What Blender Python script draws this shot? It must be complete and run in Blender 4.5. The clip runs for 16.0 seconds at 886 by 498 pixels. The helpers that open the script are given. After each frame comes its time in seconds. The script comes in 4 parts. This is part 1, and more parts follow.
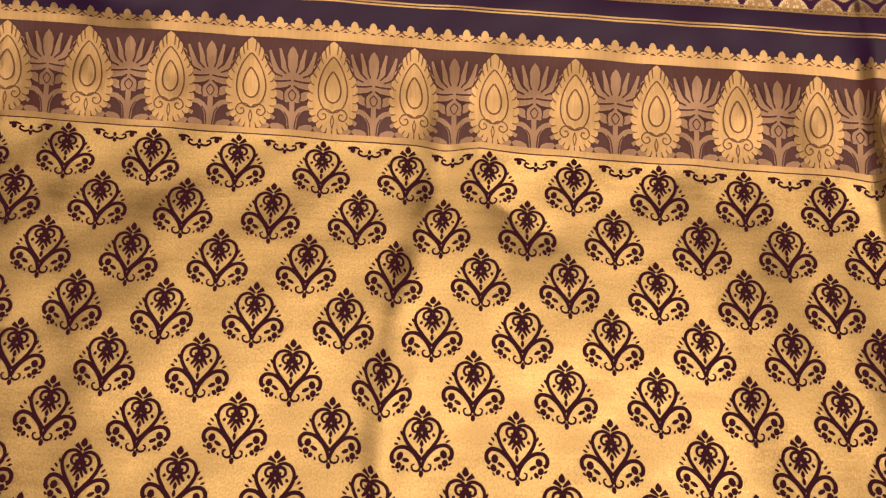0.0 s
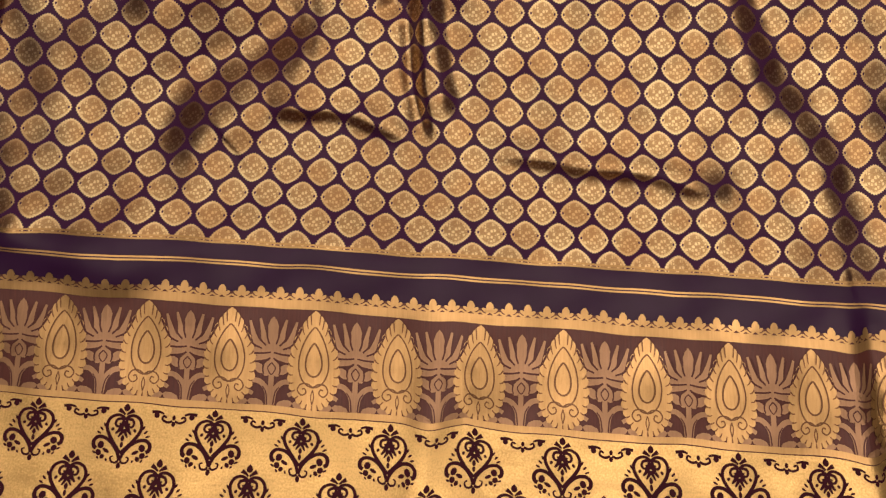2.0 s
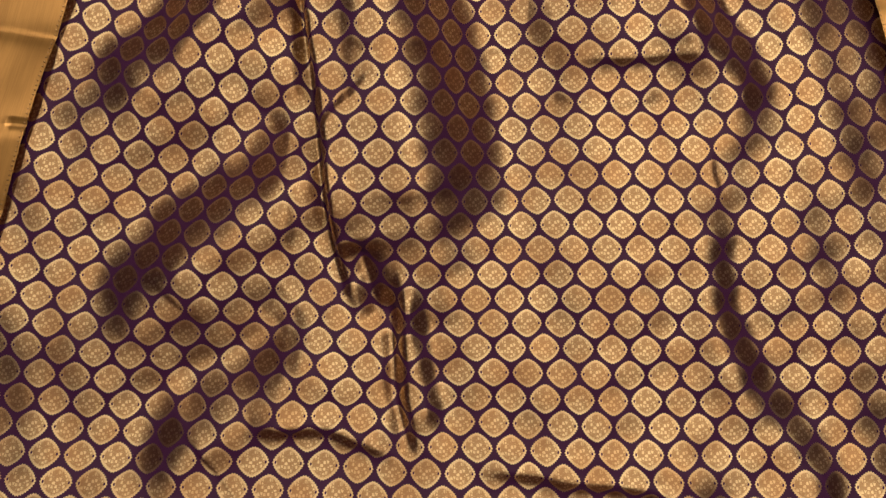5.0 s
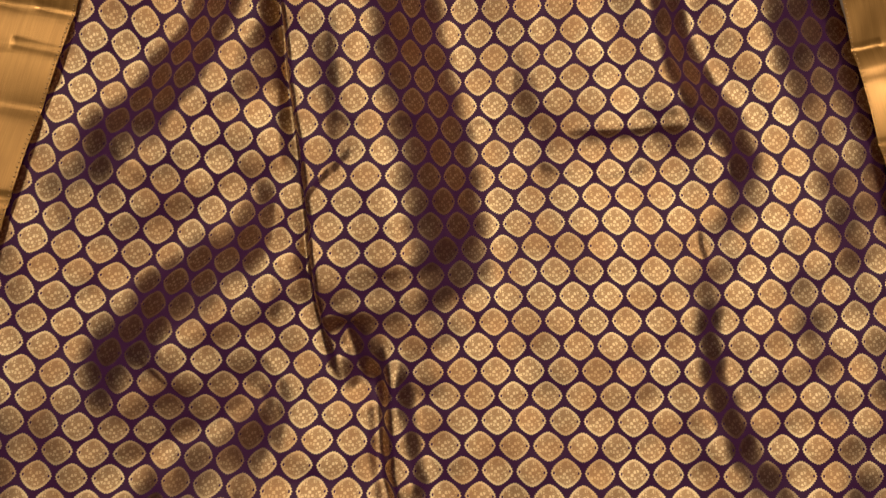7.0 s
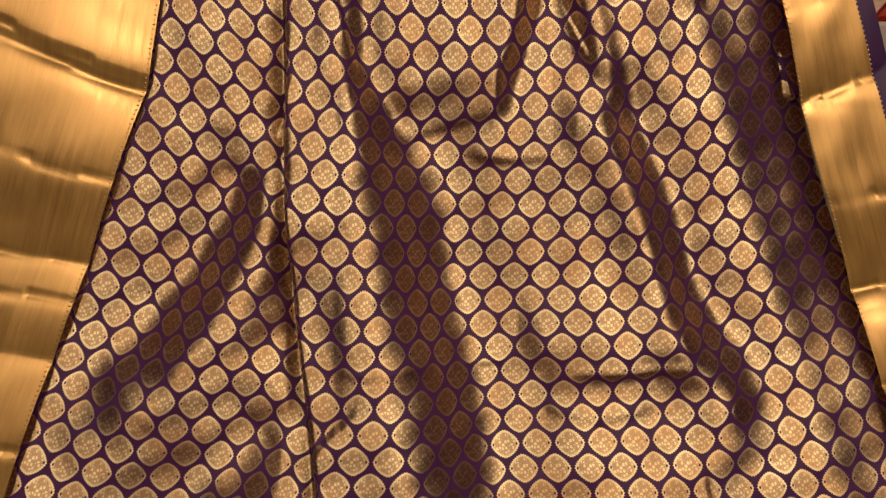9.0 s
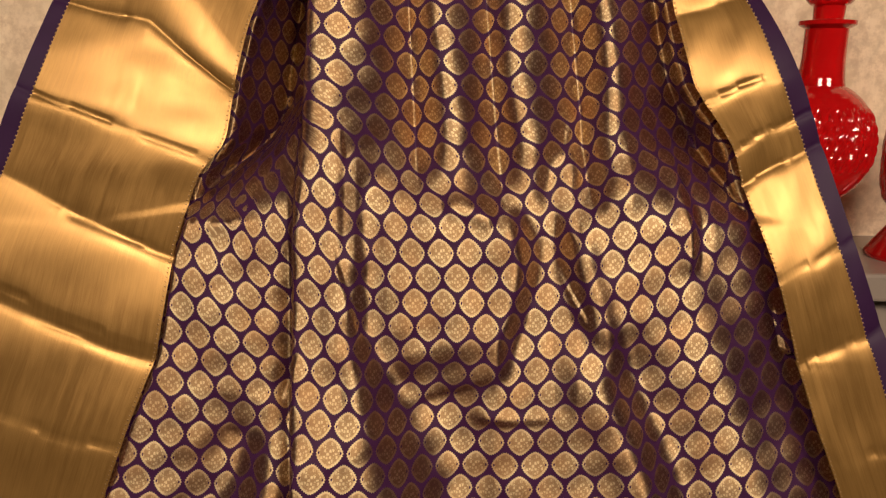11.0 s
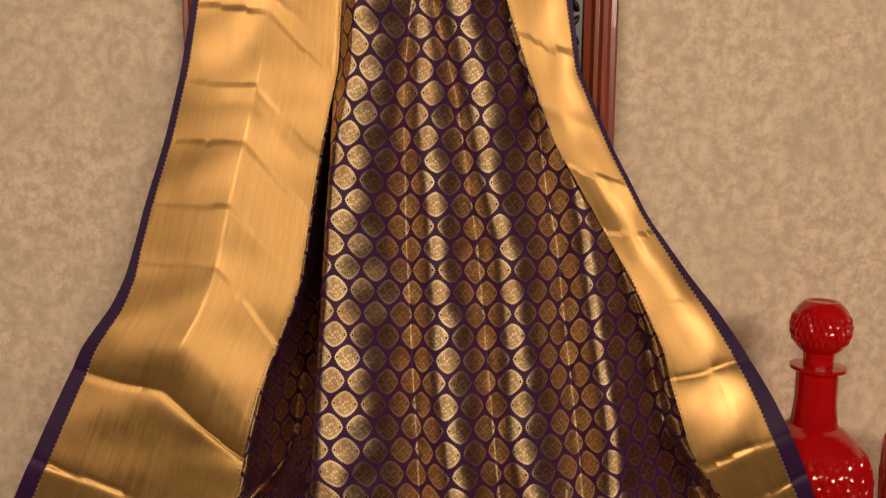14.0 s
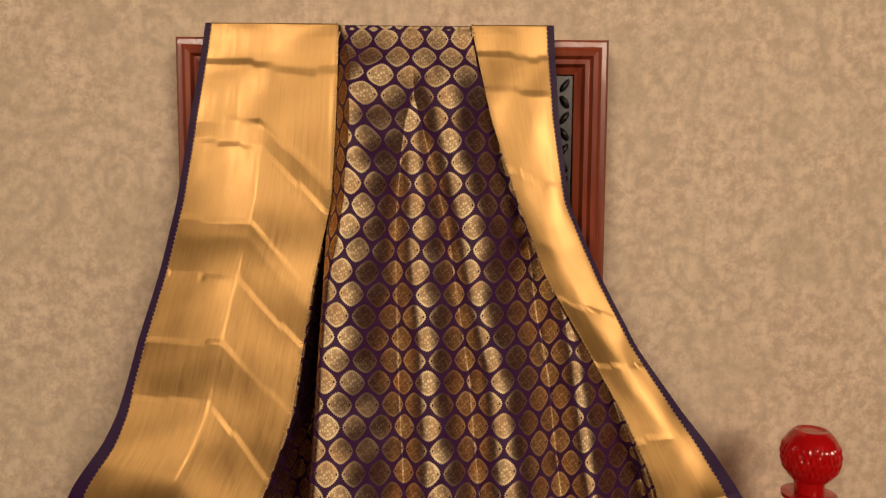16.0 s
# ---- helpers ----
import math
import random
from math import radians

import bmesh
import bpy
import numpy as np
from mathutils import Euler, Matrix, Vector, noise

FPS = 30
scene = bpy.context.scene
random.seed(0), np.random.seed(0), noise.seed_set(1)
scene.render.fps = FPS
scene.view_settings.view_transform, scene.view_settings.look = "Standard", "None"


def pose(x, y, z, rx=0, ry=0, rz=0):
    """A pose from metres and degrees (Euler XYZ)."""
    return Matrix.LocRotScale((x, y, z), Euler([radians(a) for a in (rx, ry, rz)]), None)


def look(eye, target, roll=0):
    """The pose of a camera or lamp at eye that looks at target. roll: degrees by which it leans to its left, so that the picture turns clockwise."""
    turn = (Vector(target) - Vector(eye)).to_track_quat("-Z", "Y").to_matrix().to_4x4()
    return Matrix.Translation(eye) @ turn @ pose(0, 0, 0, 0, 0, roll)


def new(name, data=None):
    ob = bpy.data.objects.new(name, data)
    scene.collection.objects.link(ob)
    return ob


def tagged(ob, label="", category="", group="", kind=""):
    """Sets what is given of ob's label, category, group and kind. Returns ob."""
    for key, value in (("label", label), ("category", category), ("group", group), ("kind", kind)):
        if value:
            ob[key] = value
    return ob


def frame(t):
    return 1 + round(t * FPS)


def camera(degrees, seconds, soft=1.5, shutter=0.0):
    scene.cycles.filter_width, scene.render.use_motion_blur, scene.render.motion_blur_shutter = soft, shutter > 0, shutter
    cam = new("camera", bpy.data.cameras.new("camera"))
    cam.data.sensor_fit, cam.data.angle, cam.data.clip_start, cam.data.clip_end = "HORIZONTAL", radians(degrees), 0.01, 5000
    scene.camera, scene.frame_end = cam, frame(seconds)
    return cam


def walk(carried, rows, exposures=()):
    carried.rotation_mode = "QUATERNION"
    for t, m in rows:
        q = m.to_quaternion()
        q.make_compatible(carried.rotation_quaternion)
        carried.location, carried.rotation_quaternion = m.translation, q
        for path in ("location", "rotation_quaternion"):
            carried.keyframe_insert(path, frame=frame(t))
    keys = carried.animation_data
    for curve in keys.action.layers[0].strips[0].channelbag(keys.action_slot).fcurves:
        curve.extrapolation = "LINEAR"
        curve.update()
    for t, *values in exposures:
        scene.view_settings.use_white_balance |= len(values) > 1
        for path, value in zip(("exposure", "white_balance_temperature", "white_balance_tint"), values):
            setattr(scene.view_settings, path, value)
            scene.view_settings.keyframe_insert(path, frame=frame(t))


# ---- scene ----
cam = camera(61.3, 16.0, soft=1.3)
METRES, EYE, TILT, LEAN, TURN = 1.25, 0.65, -33.0, -1.5, 0.0
ROWS = [
    (0.0, 0.0, 0.0, 0.0, 0.0, 0.0, -0.0),
    (0.5, 0.0025, 0.0021, 0.0407, -0.11, 1.5, -0.02),
    (1.0, 0.0057, 0.0056, 0.082, -0.17, 2.73, -0.09),
    (1.5, 0.007, 0.009, 0.1167, -0.25, 3.76, -0.31),
    (2.0, 0.0081, 0.0106, 0.1534, -0.31, 4.75, -0.33),
    (2.5, 0.0097, 0.012, 0.1877, -0.34, 5.7, -0.29),
    (3.0, 0.0108, 0.0106, 0.2248, -0.44, 6.8, -0.2),
    (3.5, 0.0125, 0.0073, 0.2583, -0.45, 7.87, -0.07),
    (4.0, 0.0135, 0.0029, 0.2936, -0.49, 8.75, -0.03),
    (4.5, 0.015, -0.0009, 0.3181, -0.43, 9.7, 0.25),
    (7.0, 0.0256, -0.0096, 0.3768, -0.72, 11.24, 0.42),
    (7.5, 0.0265, -0.0154, 0.4033, -0.7, 12.14, 0.47),
    (8.0, 0.0266, -0.026, 0.4414, -0.58, 13.38, 0.55),
    (10.5, 0.0228, -0.0884, 0.6248, -0.36, 18.53, 0.97),
    (11.0, 0.0239, -0.1057, 0.664, -0.31, 19.85, 1.1),
    (11.5, 0.0252, -0.1231, 0.7014, -0.26, 20.92, 1.14),
    (12.0, 0.026, -0.142, 0.7389, -0.26, 22.12, 1.12),
    (12.5, 0.0266, -0.1587, 0.7742, -0.19, 22.99, 1.19),
    (13.0, 0.0273, -0.1772, 0.8084, -0.1, 24.02, 1.13),
    (13.5, 0.0273, -0.194, 0.8381, -0.01, 24.83, 1.27),
    (14.0, 0.0274, -0.2109, 0.8677, -0.0, 25.55, 1.31),
    (14.5, 0.0289, -0.2249, 0.893, 0.06, 26.15, 1.37),
    (15.0, 0.0303, -0.2387, 0.9164, -0.02, 26.76, 1.43),
    (15.5, 0.0316, -0.2481, 0.931, -0.1, 27.42, 1.54),
    (16.0, 0.0334, -0.2559, 0.9419, -0.18, 27.78, 1.55),
]
walk(cam, [(t, pose(0, 0, EYE, TILT, LEAN, TURN) @ pose(METRES * x, METRES * y, METRES * z, 90 + pitch, roll, yaw)) for t, x, y, z, yaw, pitch, roll in ROWS],
     exposures=[(0.0, 0.0), (1.5, -0.15), (3.0, -0.22), (4.5, -0.24), (8.0, -0.12), (10.5, 0.0), (13.0, -0.35), (16.0, -0.5)])

# ---- light: warm ceiling lamps of the showroom ----
world = bpy.data.worlds.new("room_air")
scene.world = world
world.use_nodes = True
world.node_tree.nodes["Background"].inputs[0].default_value = (1.0, 0.78, 0.55, 1)
world.node_tree.nodes["Background"].inputs[1].default_value = 0.01


def ceiling_lamp(name, at, to, size, power, color):
    data = bpy.data.lights.new(name, "AREA")
    data.shape, data.size, data.energy, data.color = "DISK", size, power, color
    new(name, data).matrix_world = look(at, to)


WARM = (1.0, 0.775, 0.60)
ceiling_lamp("ceiling_lamp", (1.02, -1.25, 2.72), (0.05, 1.0, 1.1), 1.15, 78, WARM)
ceiling_lamp("ceiling_lamp", (-0.88, -1.25, 2.72), (0.0, 1.0, 1.1), 0.80, 50, WARM)


# ---- materials ----
class Nodes:
    """Short hand for building node materials."""

    def __init__(self, name):
        self.mat = bpy.data.materials.new(name)
        self.mat.use_nodes = True
        self.t = self.mat.node_tree
        self.bsdf = self.t.nodes["Principled BSDF"]

    def put(self, socket, value):
        if isinstance(value, bpy.types.NodeSocket):
            self.t.links.new(value, socket)
        else:
            socket.default_value = value

    def math(self, op, a, b=0.0, c=0.0, clamp=False):
        n = self.t.nodes.new("ShaderNodeMath")
        n.operation, n.use_clamp = op, clamp
        for s, v in zip(n.inputs, (a, b, c)):
            self.put(s, v)
        return n.outputs[0]

    def mix(self, f, a, b):
        n = self.t.nodes.new("ShaderNodeMix")
        n.data_type = "RGBA"
        self.put(n.inputs[0], f)
        self.put(n.inputs[6], a)
        self.put(n.inputs[7], b)
        return n.outputs[2]

    def ramp(self, v, lo, hi, a=0.0, b=1.0):
        n = self.t.nodes.new("ShaderNodeMapRange")
        n.interpolation_type = "SMOOTHSTEP"
        for i, x in enumerate((v, lo, hi, a, b)):
            self.put(n.inputs[i], x)
        return n.outputs[0]

    def uv(self):
        n = self.t.nodes.new("ShaderNodeUVMap")
        n.uv_map = "weave"
        s = self.t.nodes.new("ShaderNodeSeparateXYZ")
        self.t.links.new(n.outputs[0], s.inputs[0])
        return s.outputs[0], s.outputs[1], n.outputs[0]

    def vec(self, x, y, z=0.0):
        n = self.t.nodes.new("ShaderNodeCombineXYZ")
        for s, v in zip(n.inputs, (x, y, z)):
            self.put(s, v)
        return n.outputs[0]

    def noise(self, vector, scale, detail=2.0, rough=0.5):
        n = self.t.nodes.new("ShaderNodeTexNoise")
        self.put(n.inputs["Vector"], vector)
        n.inputs["Scale"].default_value, n.inputs["Detail"].default_value, n.inputs["Roughness"].default_value = scale, detail, rough
        return n.outputs[0]

    def obj(self):
        return self.t.nodes.new("ShaderNodeTexCoord").outputs["Object"]

    def bump(self, height, strength, distance):
        n = self.t.nodes.new("ShaderNodeBump")
        n.inputs["Strength"].default_value, n.inputs["Distance"].default_value = strength, distance
        self.put(n.inputs["Height"], height)
        self.put(self.bsdf.inputs["Normal"], n.outputs[0])

    def set(self, **k):
        for key, v in k.items():
            self.put(self.bsdf.inputs[key.replace("_", " ")], v)
        return self.mat




def zari(name, base, deep, rough=0.36, streak=900.0, metal=0.8, relief_by=0.3, sheen_bars=0.0, run=45.0):
    """Gold thread weave: fine threads, streaks and soft uneven tone, with sheen bars painted in on request."""
    n = Nodes(name)
    u, v, w = n.uv()
    threads = n.noise(n.vec(n.math("MULTIPLY", u, streak), n.math("MULTIPLY", v, run)), 1.0, 2.0)
    grain = n.noise(w, 1400.0, 1.0)
    cloud = n.noise(w, 22.0, 3.0)
    long = n.noise(n.vec(n.math("MULTIPLY", u, 260.0), n.math("MULTIPLY", v, 5.0)), 1.0, 3.0, 0.7)
    # sheen lying across the cloth, painted as soft bars into colour and roughness
    if sheen_bars:
        across = n.noise(n.vec(n.math("MULTIPLY", u, 9.0), n.math("MULTIPLY", v, 55.0)), 1.0, 4.0, 0.65)
        long = n.math("ADD", n.math("MULTIPLY", long, 1 - sheen_bars), n.math("MULTIPLY", across, sheen_bars))
    f = n.math("ADD", n.math("ADD", n.math("MULTIPLY", threads, 0.35), n.math("MULTIPLY", long, 0.45)), n.math("MULTIPLY", cloud, 0.3), clamp=True)
    col = n.mix(n.ramp(f, 0.3 + 0.12 * sheen_bars, 0.78 - 0.12 * sheen_bars), deep, base)
    n.bump(n.math("ADD", n.math("MULTIPLY", threads, 0.6), n.math("MULTIPLY", grain, 0.7)), relief_by, 0.0006)
    return n.set(Base_Color=col, Metallic=metal, Roughness=n.ramp(n.math("ADD", n.math("MULTIPLY", cloud, 0.5), n.math("MULTIPLY", long, 0.5)), 0.35, 0.65, rough - 0.06 - 0.08 * sheen_bars, rough + 0.08 + 0.06 * sheen_bars), Anisotropic=0.4)


def dark_silk(name):
    n = Nodes(name)
    u, v, w = n.uv()
    threads = n.noise(n.vec(n.math("MULTIPLY", u, 1200.0), n.math("MULTIPLY", v, 200.0)), 1.0, 1.0)
    col = n.mix(n.noise(w, 30.0, 3.0), (0.026, 0.006, 0.038, 1), (0.042, 0.011, 0.062, 1))
    n.bump(threads, 0.2, 0.0004)
    return n.set(Base_Color=col, Roughness=0.5, Specular_IOR_Level=0.25)


PITCH_U, PITCH_V = 0.0325, 0.0457


def brocade(name):
    """Aubergine silk with staggered rows of gold medallions: gold threads run across the cloth, silk threads along it."""
    n = Nodes(name)
    u, v, w = n.uv()
    p, q = n.math("DIVIDE", u, PITCH_U), n.math("DIVIDE", v, PITCH_V)

    def cell(shift):
        x = n.math("SUBTRACT", n.math("FRACT", n.math("ADD", p, shift)), 0.5)
        y = n.math("SUBTRACT", n.math("FRACT", n.math("ADD", q, shift)), 0.5)
        ax, ay = n.math("ABSOLUTE", x), n.math("ABSOLUTE", y)
        d = n.math("ADD", n.math("POWER", n.math("DIVIDE", ax, 0.458), 1.50), n.math("POWER", n.math("DIVIDE", ay, 0.293), 1.50))
        eye = n.math("ADD", n.math("POWER", n.math("DIVIDE", n.math("SUBTRACT", ax, 0.362), 0.026), 2.0), n.math("POWER", n.math("DIVIDE", ay, 0.026), 2.0))
        return d, eye, x, y

    d1, e1, x1, y1 = cell(100.0)
    d2, e2, x2, y2 = cell(100.5)
    first = n.math("LESS_THAN", d1, d2)
    d, eye = n.math("MINIMUM", d1, d2), n.math("MINIMUM", e1, e2)
    x = n.math("ADD", n.math("MULTIPLY", x1, first), n.math("MULTIPLY", x2, n.math("SUBTRACT", 1.0, first)))
    y = n.math("ADD", n.math("MULTIPLY", y1, first), n.math("MULTIPLY", y2, n.math("SUBTRACT", 1.0, first)))
    # scalloped rim
    ang = n.math("ARCTAN2", n.math("MULTIPLY", y, 1.5), x)
    rim = n.math("ADD", d, n.math("MULTIPLY", n.math("ABSOLUTE", n.math("SINE", n.math("MULTIPLY", ang, 17.0))), 0.10))
    inside = n.math("MULTIPLY", n.ramp(rim, 0.97, 1.05, 1.0, 0.0), n.ramp(eye, 0.9, 1.5))
    # small rosettes outlined in brown
    vor = n.t.nodes.new("ShaderNodeTexVoronoi")
    vor.feature = "DISTANCE_TO_EDGE"
    n.put(vor.inputs["Vector"], n.vec(x, n.math("MULTIPLY", y, 1.45), 0.37))
    vor.inputs["Scale"].default_value, vor.inputs["Randomness"].default_value = 10.5, 0.5
    lines = n.ramp(vor.outputs["Distance"], 0.06, 0.24, 1.0, 0.0)
    core = n.ramp(d, 0.66, 0.76, 1.0, 0.0)
    ring = n.math("MULTIPLY", n.ramp(d, 0.70, 0.76), n.ramp(d, 0.76, 0.82, 1.0, 0.0))
    cut = n.math("MAXIMUM", n.math("MULTIPLY", lines, core), n.math("MULTIPLY", ring, 0.4))
    # patchy gleam and fine sparkle of the gold, painted into its colour
    bright = n.mix(n.ramp(n.noise(w, 26.0, 2.0), 0.34, 0.62), (0.78, 0.55, 0.27, 1), (1.0, 0.84, 0.48, 1))
    bright = n.mix(n.ramp(n.noise(w, 700.0, 2.0), 0.40, 0.70, 0.0, 0.30), bright, (0.50, 0.31, 0.13, 1))
    zari_col = n.mix(n.math("MULTIPLY", cut, 0.78), bright, (0.36, 0.20, 0.08, 1))
    silk = n.mix(n.noise(w, 30.0, 3.0), (0.044, 0.011, 0.050, 1), (0.064, 0.017, 0.074, 1))
    threads = n.noise(n.vec(n.math("MULTIPLY", u, 1200.0), n.math("MULTIPLY", v, 300.0)), 1.0, 1.0)
    n.bump(n.math("ADD", n.math("SUBTRACT", inside, n.math("MULTIPLY", cut, 0.4)), n.math("MULTIPLY", threads, 0.35)), 0.14, 0.0005)
    n.set(Base_Color=n.mix(inside, silk, (0.078, 0.030, 0.062, 1)), Roughness=0.5, Specular_IOR_Level=0.15,
          Sheen_Weight=0.10, Sheen_Roughness=0.45, Sheen_Tint=(0.60, 0.32, 0.70, 1))
    # the metal threads shine across their length only
    gloss, along, both = n.t.nodes.new("ShaderNodeBsdfAnisotropic"), n.t.nodes.new("ShaderNodeTangent"), n.t.nodes.new("ShaderNodeMixShader")
    gloss.distribution = "BECKMANN"
    along.direction_type, along.uv_map = "UV_MAP", "weave"
    n.put(gloss.inputs["Color"], zari_col)
    gloss.inputs["Roughness"].default_value, gloss.inputs["Anisotropy"].default_value = 0.52, 0.36
    n.put(gloss.inputs["Tangent"], along.outputs[0])
    n.put(gloss.inputs["Normal"], n.bsdf.inputs["Normal"].links[0].from_socket)
    n.put(both.inputs[0], n.math("MULTIPLY", inside, 0.75))
    n.put(both.inputs[1], n.bsdf.outputs[0])
    n.put(both.inputs[2], gloss.outputs[0])
    n.put(n.t.nodes["Material Output"].inputs["Surface"], both.outputs[0])
    return n.mat


def wood(name, a, b, rough=0.3):
    n = Nodes(name)
    o = n.obj()
    m = n.t.nodes.new("ShaderNodeMapping")
    n.put(m.inputs[0], o)
    m.inputs["Scale"].default_value = (60, 60, 4)
    g = n.noise(m.outputs[0], 1.0, 4.0, 0.6)
    c = n.noise(o, 9.0, 3.0)
    n.bump(g, 0.15, 0.001)
    return n.set(Base_Color=n.mix(n.ramp(n.math("ADD", n.math("MULTIPLY", g, 0.7), n.math("MULTIPLY", c, 0.3)), 0.3, 0.7), a, b), Roughness=n.ramp(g, 0.3, 0.7, rough - 0.06, rough + 0.1), Coat_Weight=0.3)


def wallpaper(name):
    """Mottled beige paper with faint ornament."""
    n = Nodes(name)
    o = n.obj()
    big, mid, fine = n.noise(o, 7.0, 4.0, 0.6), n.noise(o, 62.0, 5.0, 0.72), n.noise(o, 130.0, 3.0)
    warp = n.t.nodes.new("ShaderNodeVectorMath")
    warp.operation = "MULTIPLY_ADD"
    nt = n.t.nodes.new("ShaderNodeTexNoise")
    n.put(nt.inputs["Vector"], o)
    nt.inputs["Scale"].default_value = 12.0
    n.put(warp.inputs[0], nt.outputs["Color"])
    warp.inputs[1].default_value = (0.05, 0.05, 0.05)
    n.put(warp.inputs[2], o)
    vor = n.t.nodes.new("ShaderNodeTexVoronoi")
    vor.feature = "SMOOTH_F1"
    n.put(vor.inputs["Vector"], warp.outputs[0])
    vor.inputs["Scale"].default_value = 13.0
    rings = n.math("ABSOLUTE", n.math("SINE", n.math("MULTIPLY", vor.outputs["Distance"], 14.0)))
    orn = n.math("MULTIPLY", n.ramp(rings, 0.0, 0.9, 1.0, 0.0), n.ramp(big, 0.38, 0.55))
    col = n.mix(n.ramp(mid, 0.36, 0.64), (0.70, 0.53, 0.36, 1), (1.0, 0.82, 0.60, 1))
    col = n.mix(n.math("MULTIPLY", n.ramp(big, 0.35, 0.65), 0.45), col, (0.84, 0.70, 0.48, 1))
    st = n.t.nodes.new("ShaderNodeMapping")
    n.put(st.inputs[0], o)
    st.inputs["Scale"].default_value = (38, 38, 5)
    col = n.mix(n.math("MULTIPLY", n.ramp(n.noise(st.outputs[0], 1.0, 4.0, 0.65), 0.42, 0.62), 0.22), col, (0.64, 0.49, 0.34, 1))
    col = n.mix(n.math("MULTIPLY", orn, 0.36), col, (0.56, 0.45, 0.31, 1))
    n.bump(n.math("ADD", mid, n.math("MULTIPLY", fine, 0.5)), 0.12, 0.002)
    return n.set(Base_Color=col, Roughness=0.75)


def plain(name, color, rough=0.6, spread=0.12, scale=20.0, **k):
    n = Nodes(name)
    f = n.noise(n.obj(), scale, 3.0)
    lo, hi = [c * (1 - spread) for c in color], [min(1.0, c * (1 + spread)) for c in color]
    n.bump(n.noise(n.obj(), scale * 12, 2.0), 0.08, 0.001)
    return n.set(Base_Color=n.mix(f, (*lo, 1), (*hi, 1)), Roughness=rough, **k)


M_BODY = brocade("medallion_brocade")
M_SILK = dark_silk("aubergine_silk")
M_BORDER = zari("gold_zari_border", (0.50, 0.295, 0.088, 1), (0.36, 0.200, 0.058, 1), 0.34, 900.0, 0.60, 0.14)
# the end piece has sheen painted into its gold
M_PALLU = zari("gold_zari_field", (0.72, 0.505, 0.215, 1), (0.46, 0.31, 0.12, 1), 0.42, 600.0, 0.8, 0.5, 0.85, 500.0)
M_MOTIF = zari("raised_gold_motif", (0.54, 0.36, 0.165, 1), (0.42, 0.265, 0.115, 1), 0.44, 600.0)
M_GROUND = zari("maroon_weave", (0.135, 0.045, 0.040, 1), (0.085, 0.027, 0.028, 1), 0.55, 600.0, 0.2)
M_MAUVE = zari("brown_outline_thread", (0.24, 0.125, 0.06, 1), (0.18, 0.09, 0.045, 1), 0.5, 600.0, 0.4)
M_LOTUS = zari("bronze_lotus_weave", (0.37, 0.225, 0.13, 1), (0.29, 0.17, 0.10, 1), 0.46, 600.0, 0.5)
M_INK = plain("aubergine_motif_thread", (0.050, 0.009, 0.020), 0.7, 0.25, 300.0, Specular_IOR_Level=0.12)
M_WALL = wallpaper("mottled_wallpaper")
M_FRAME = wood("mahogany", (0.19, 0.032, 0.014, 1), (0.38, 0.080, 0.030, 1))
M_CONSOLE = plain("grey_lacquer", (0.30, 0.26, 0.22), 0.22, 0.08)
M_DARKWOOD = plain("black_carving", (0.02, 0.017, 0.016), 0.3, 0.3, 60.0)
M_FLOOR = plain("dark_floor", (0.07, 0.05, 0.035), 0.5)
# dark tone chosen so the unseen room hardly reflects in the gold
M_SURROUND = plain("dim_room_surround", (0.060, 0.045, 0.035), 0.8)
M_GLASS = Nodes("red_glass").set(Base_Color=(0.72, 0.008, 0.010, 1), Roughness=0.08, Transmission_Weight=0.42, IOR=1.5, Coat_Weight=0.4)


# ---- building helpers ----
def part(name, bm, material, parent, label=""):
    me = bpy.data.meshes.new(name)
    bm.normal_update()
    bm.to_mesh(me)
    bm.free()
    me.materials.append(material)
    ob = new(name, me)
    ob.parent = parent
    return tagged(ob, label)


def box(x0, x1, y0, y1, z0, z1, bevel=0.0):
    bm = bmesh.new()
    bmesh.ops.create_cube(bm, size=1, matrix=Matrix.Translation(((x0 + x1) / 2, (y0 + y1) / 2, (z0 + z1) / 2)) @ Matrix.Diagonal((x1 - x0, y1 - y0, z1 - z0, 1)))
    if bevel:
        bmesh.ops.bevel(bm, geom=bm.edges[:], offset=bevel, segments=2, affect="EDGES", profile=0.6)
    return bm


def mesh_part(name, verts, faces, material, parent, label="", uvs=None, smooth=True):
    me = bpy.data.meshes.new(name)
    me.from_pydata(verts, [], faces)
    if uvs is not None:
        idx = np.empty(len(me.loops), dtype=np.int32)
        me.loops.foreach_get("vertex_index", idx)
        me.uv_layers.new(name="weave").data.foreach_set("uv", np.ascontiguousarray(np.asarray(uvs, dtype=np.float32)[idx]).ravel())
    if smooth:
        me.polygons.foreach_set("use_smooth", np.ones(len(me.polygons), dtype=bool))
    me.materials.append(material)
    ob = new(name, me)
    ob.parent = parent
    return tagged(ob, label)


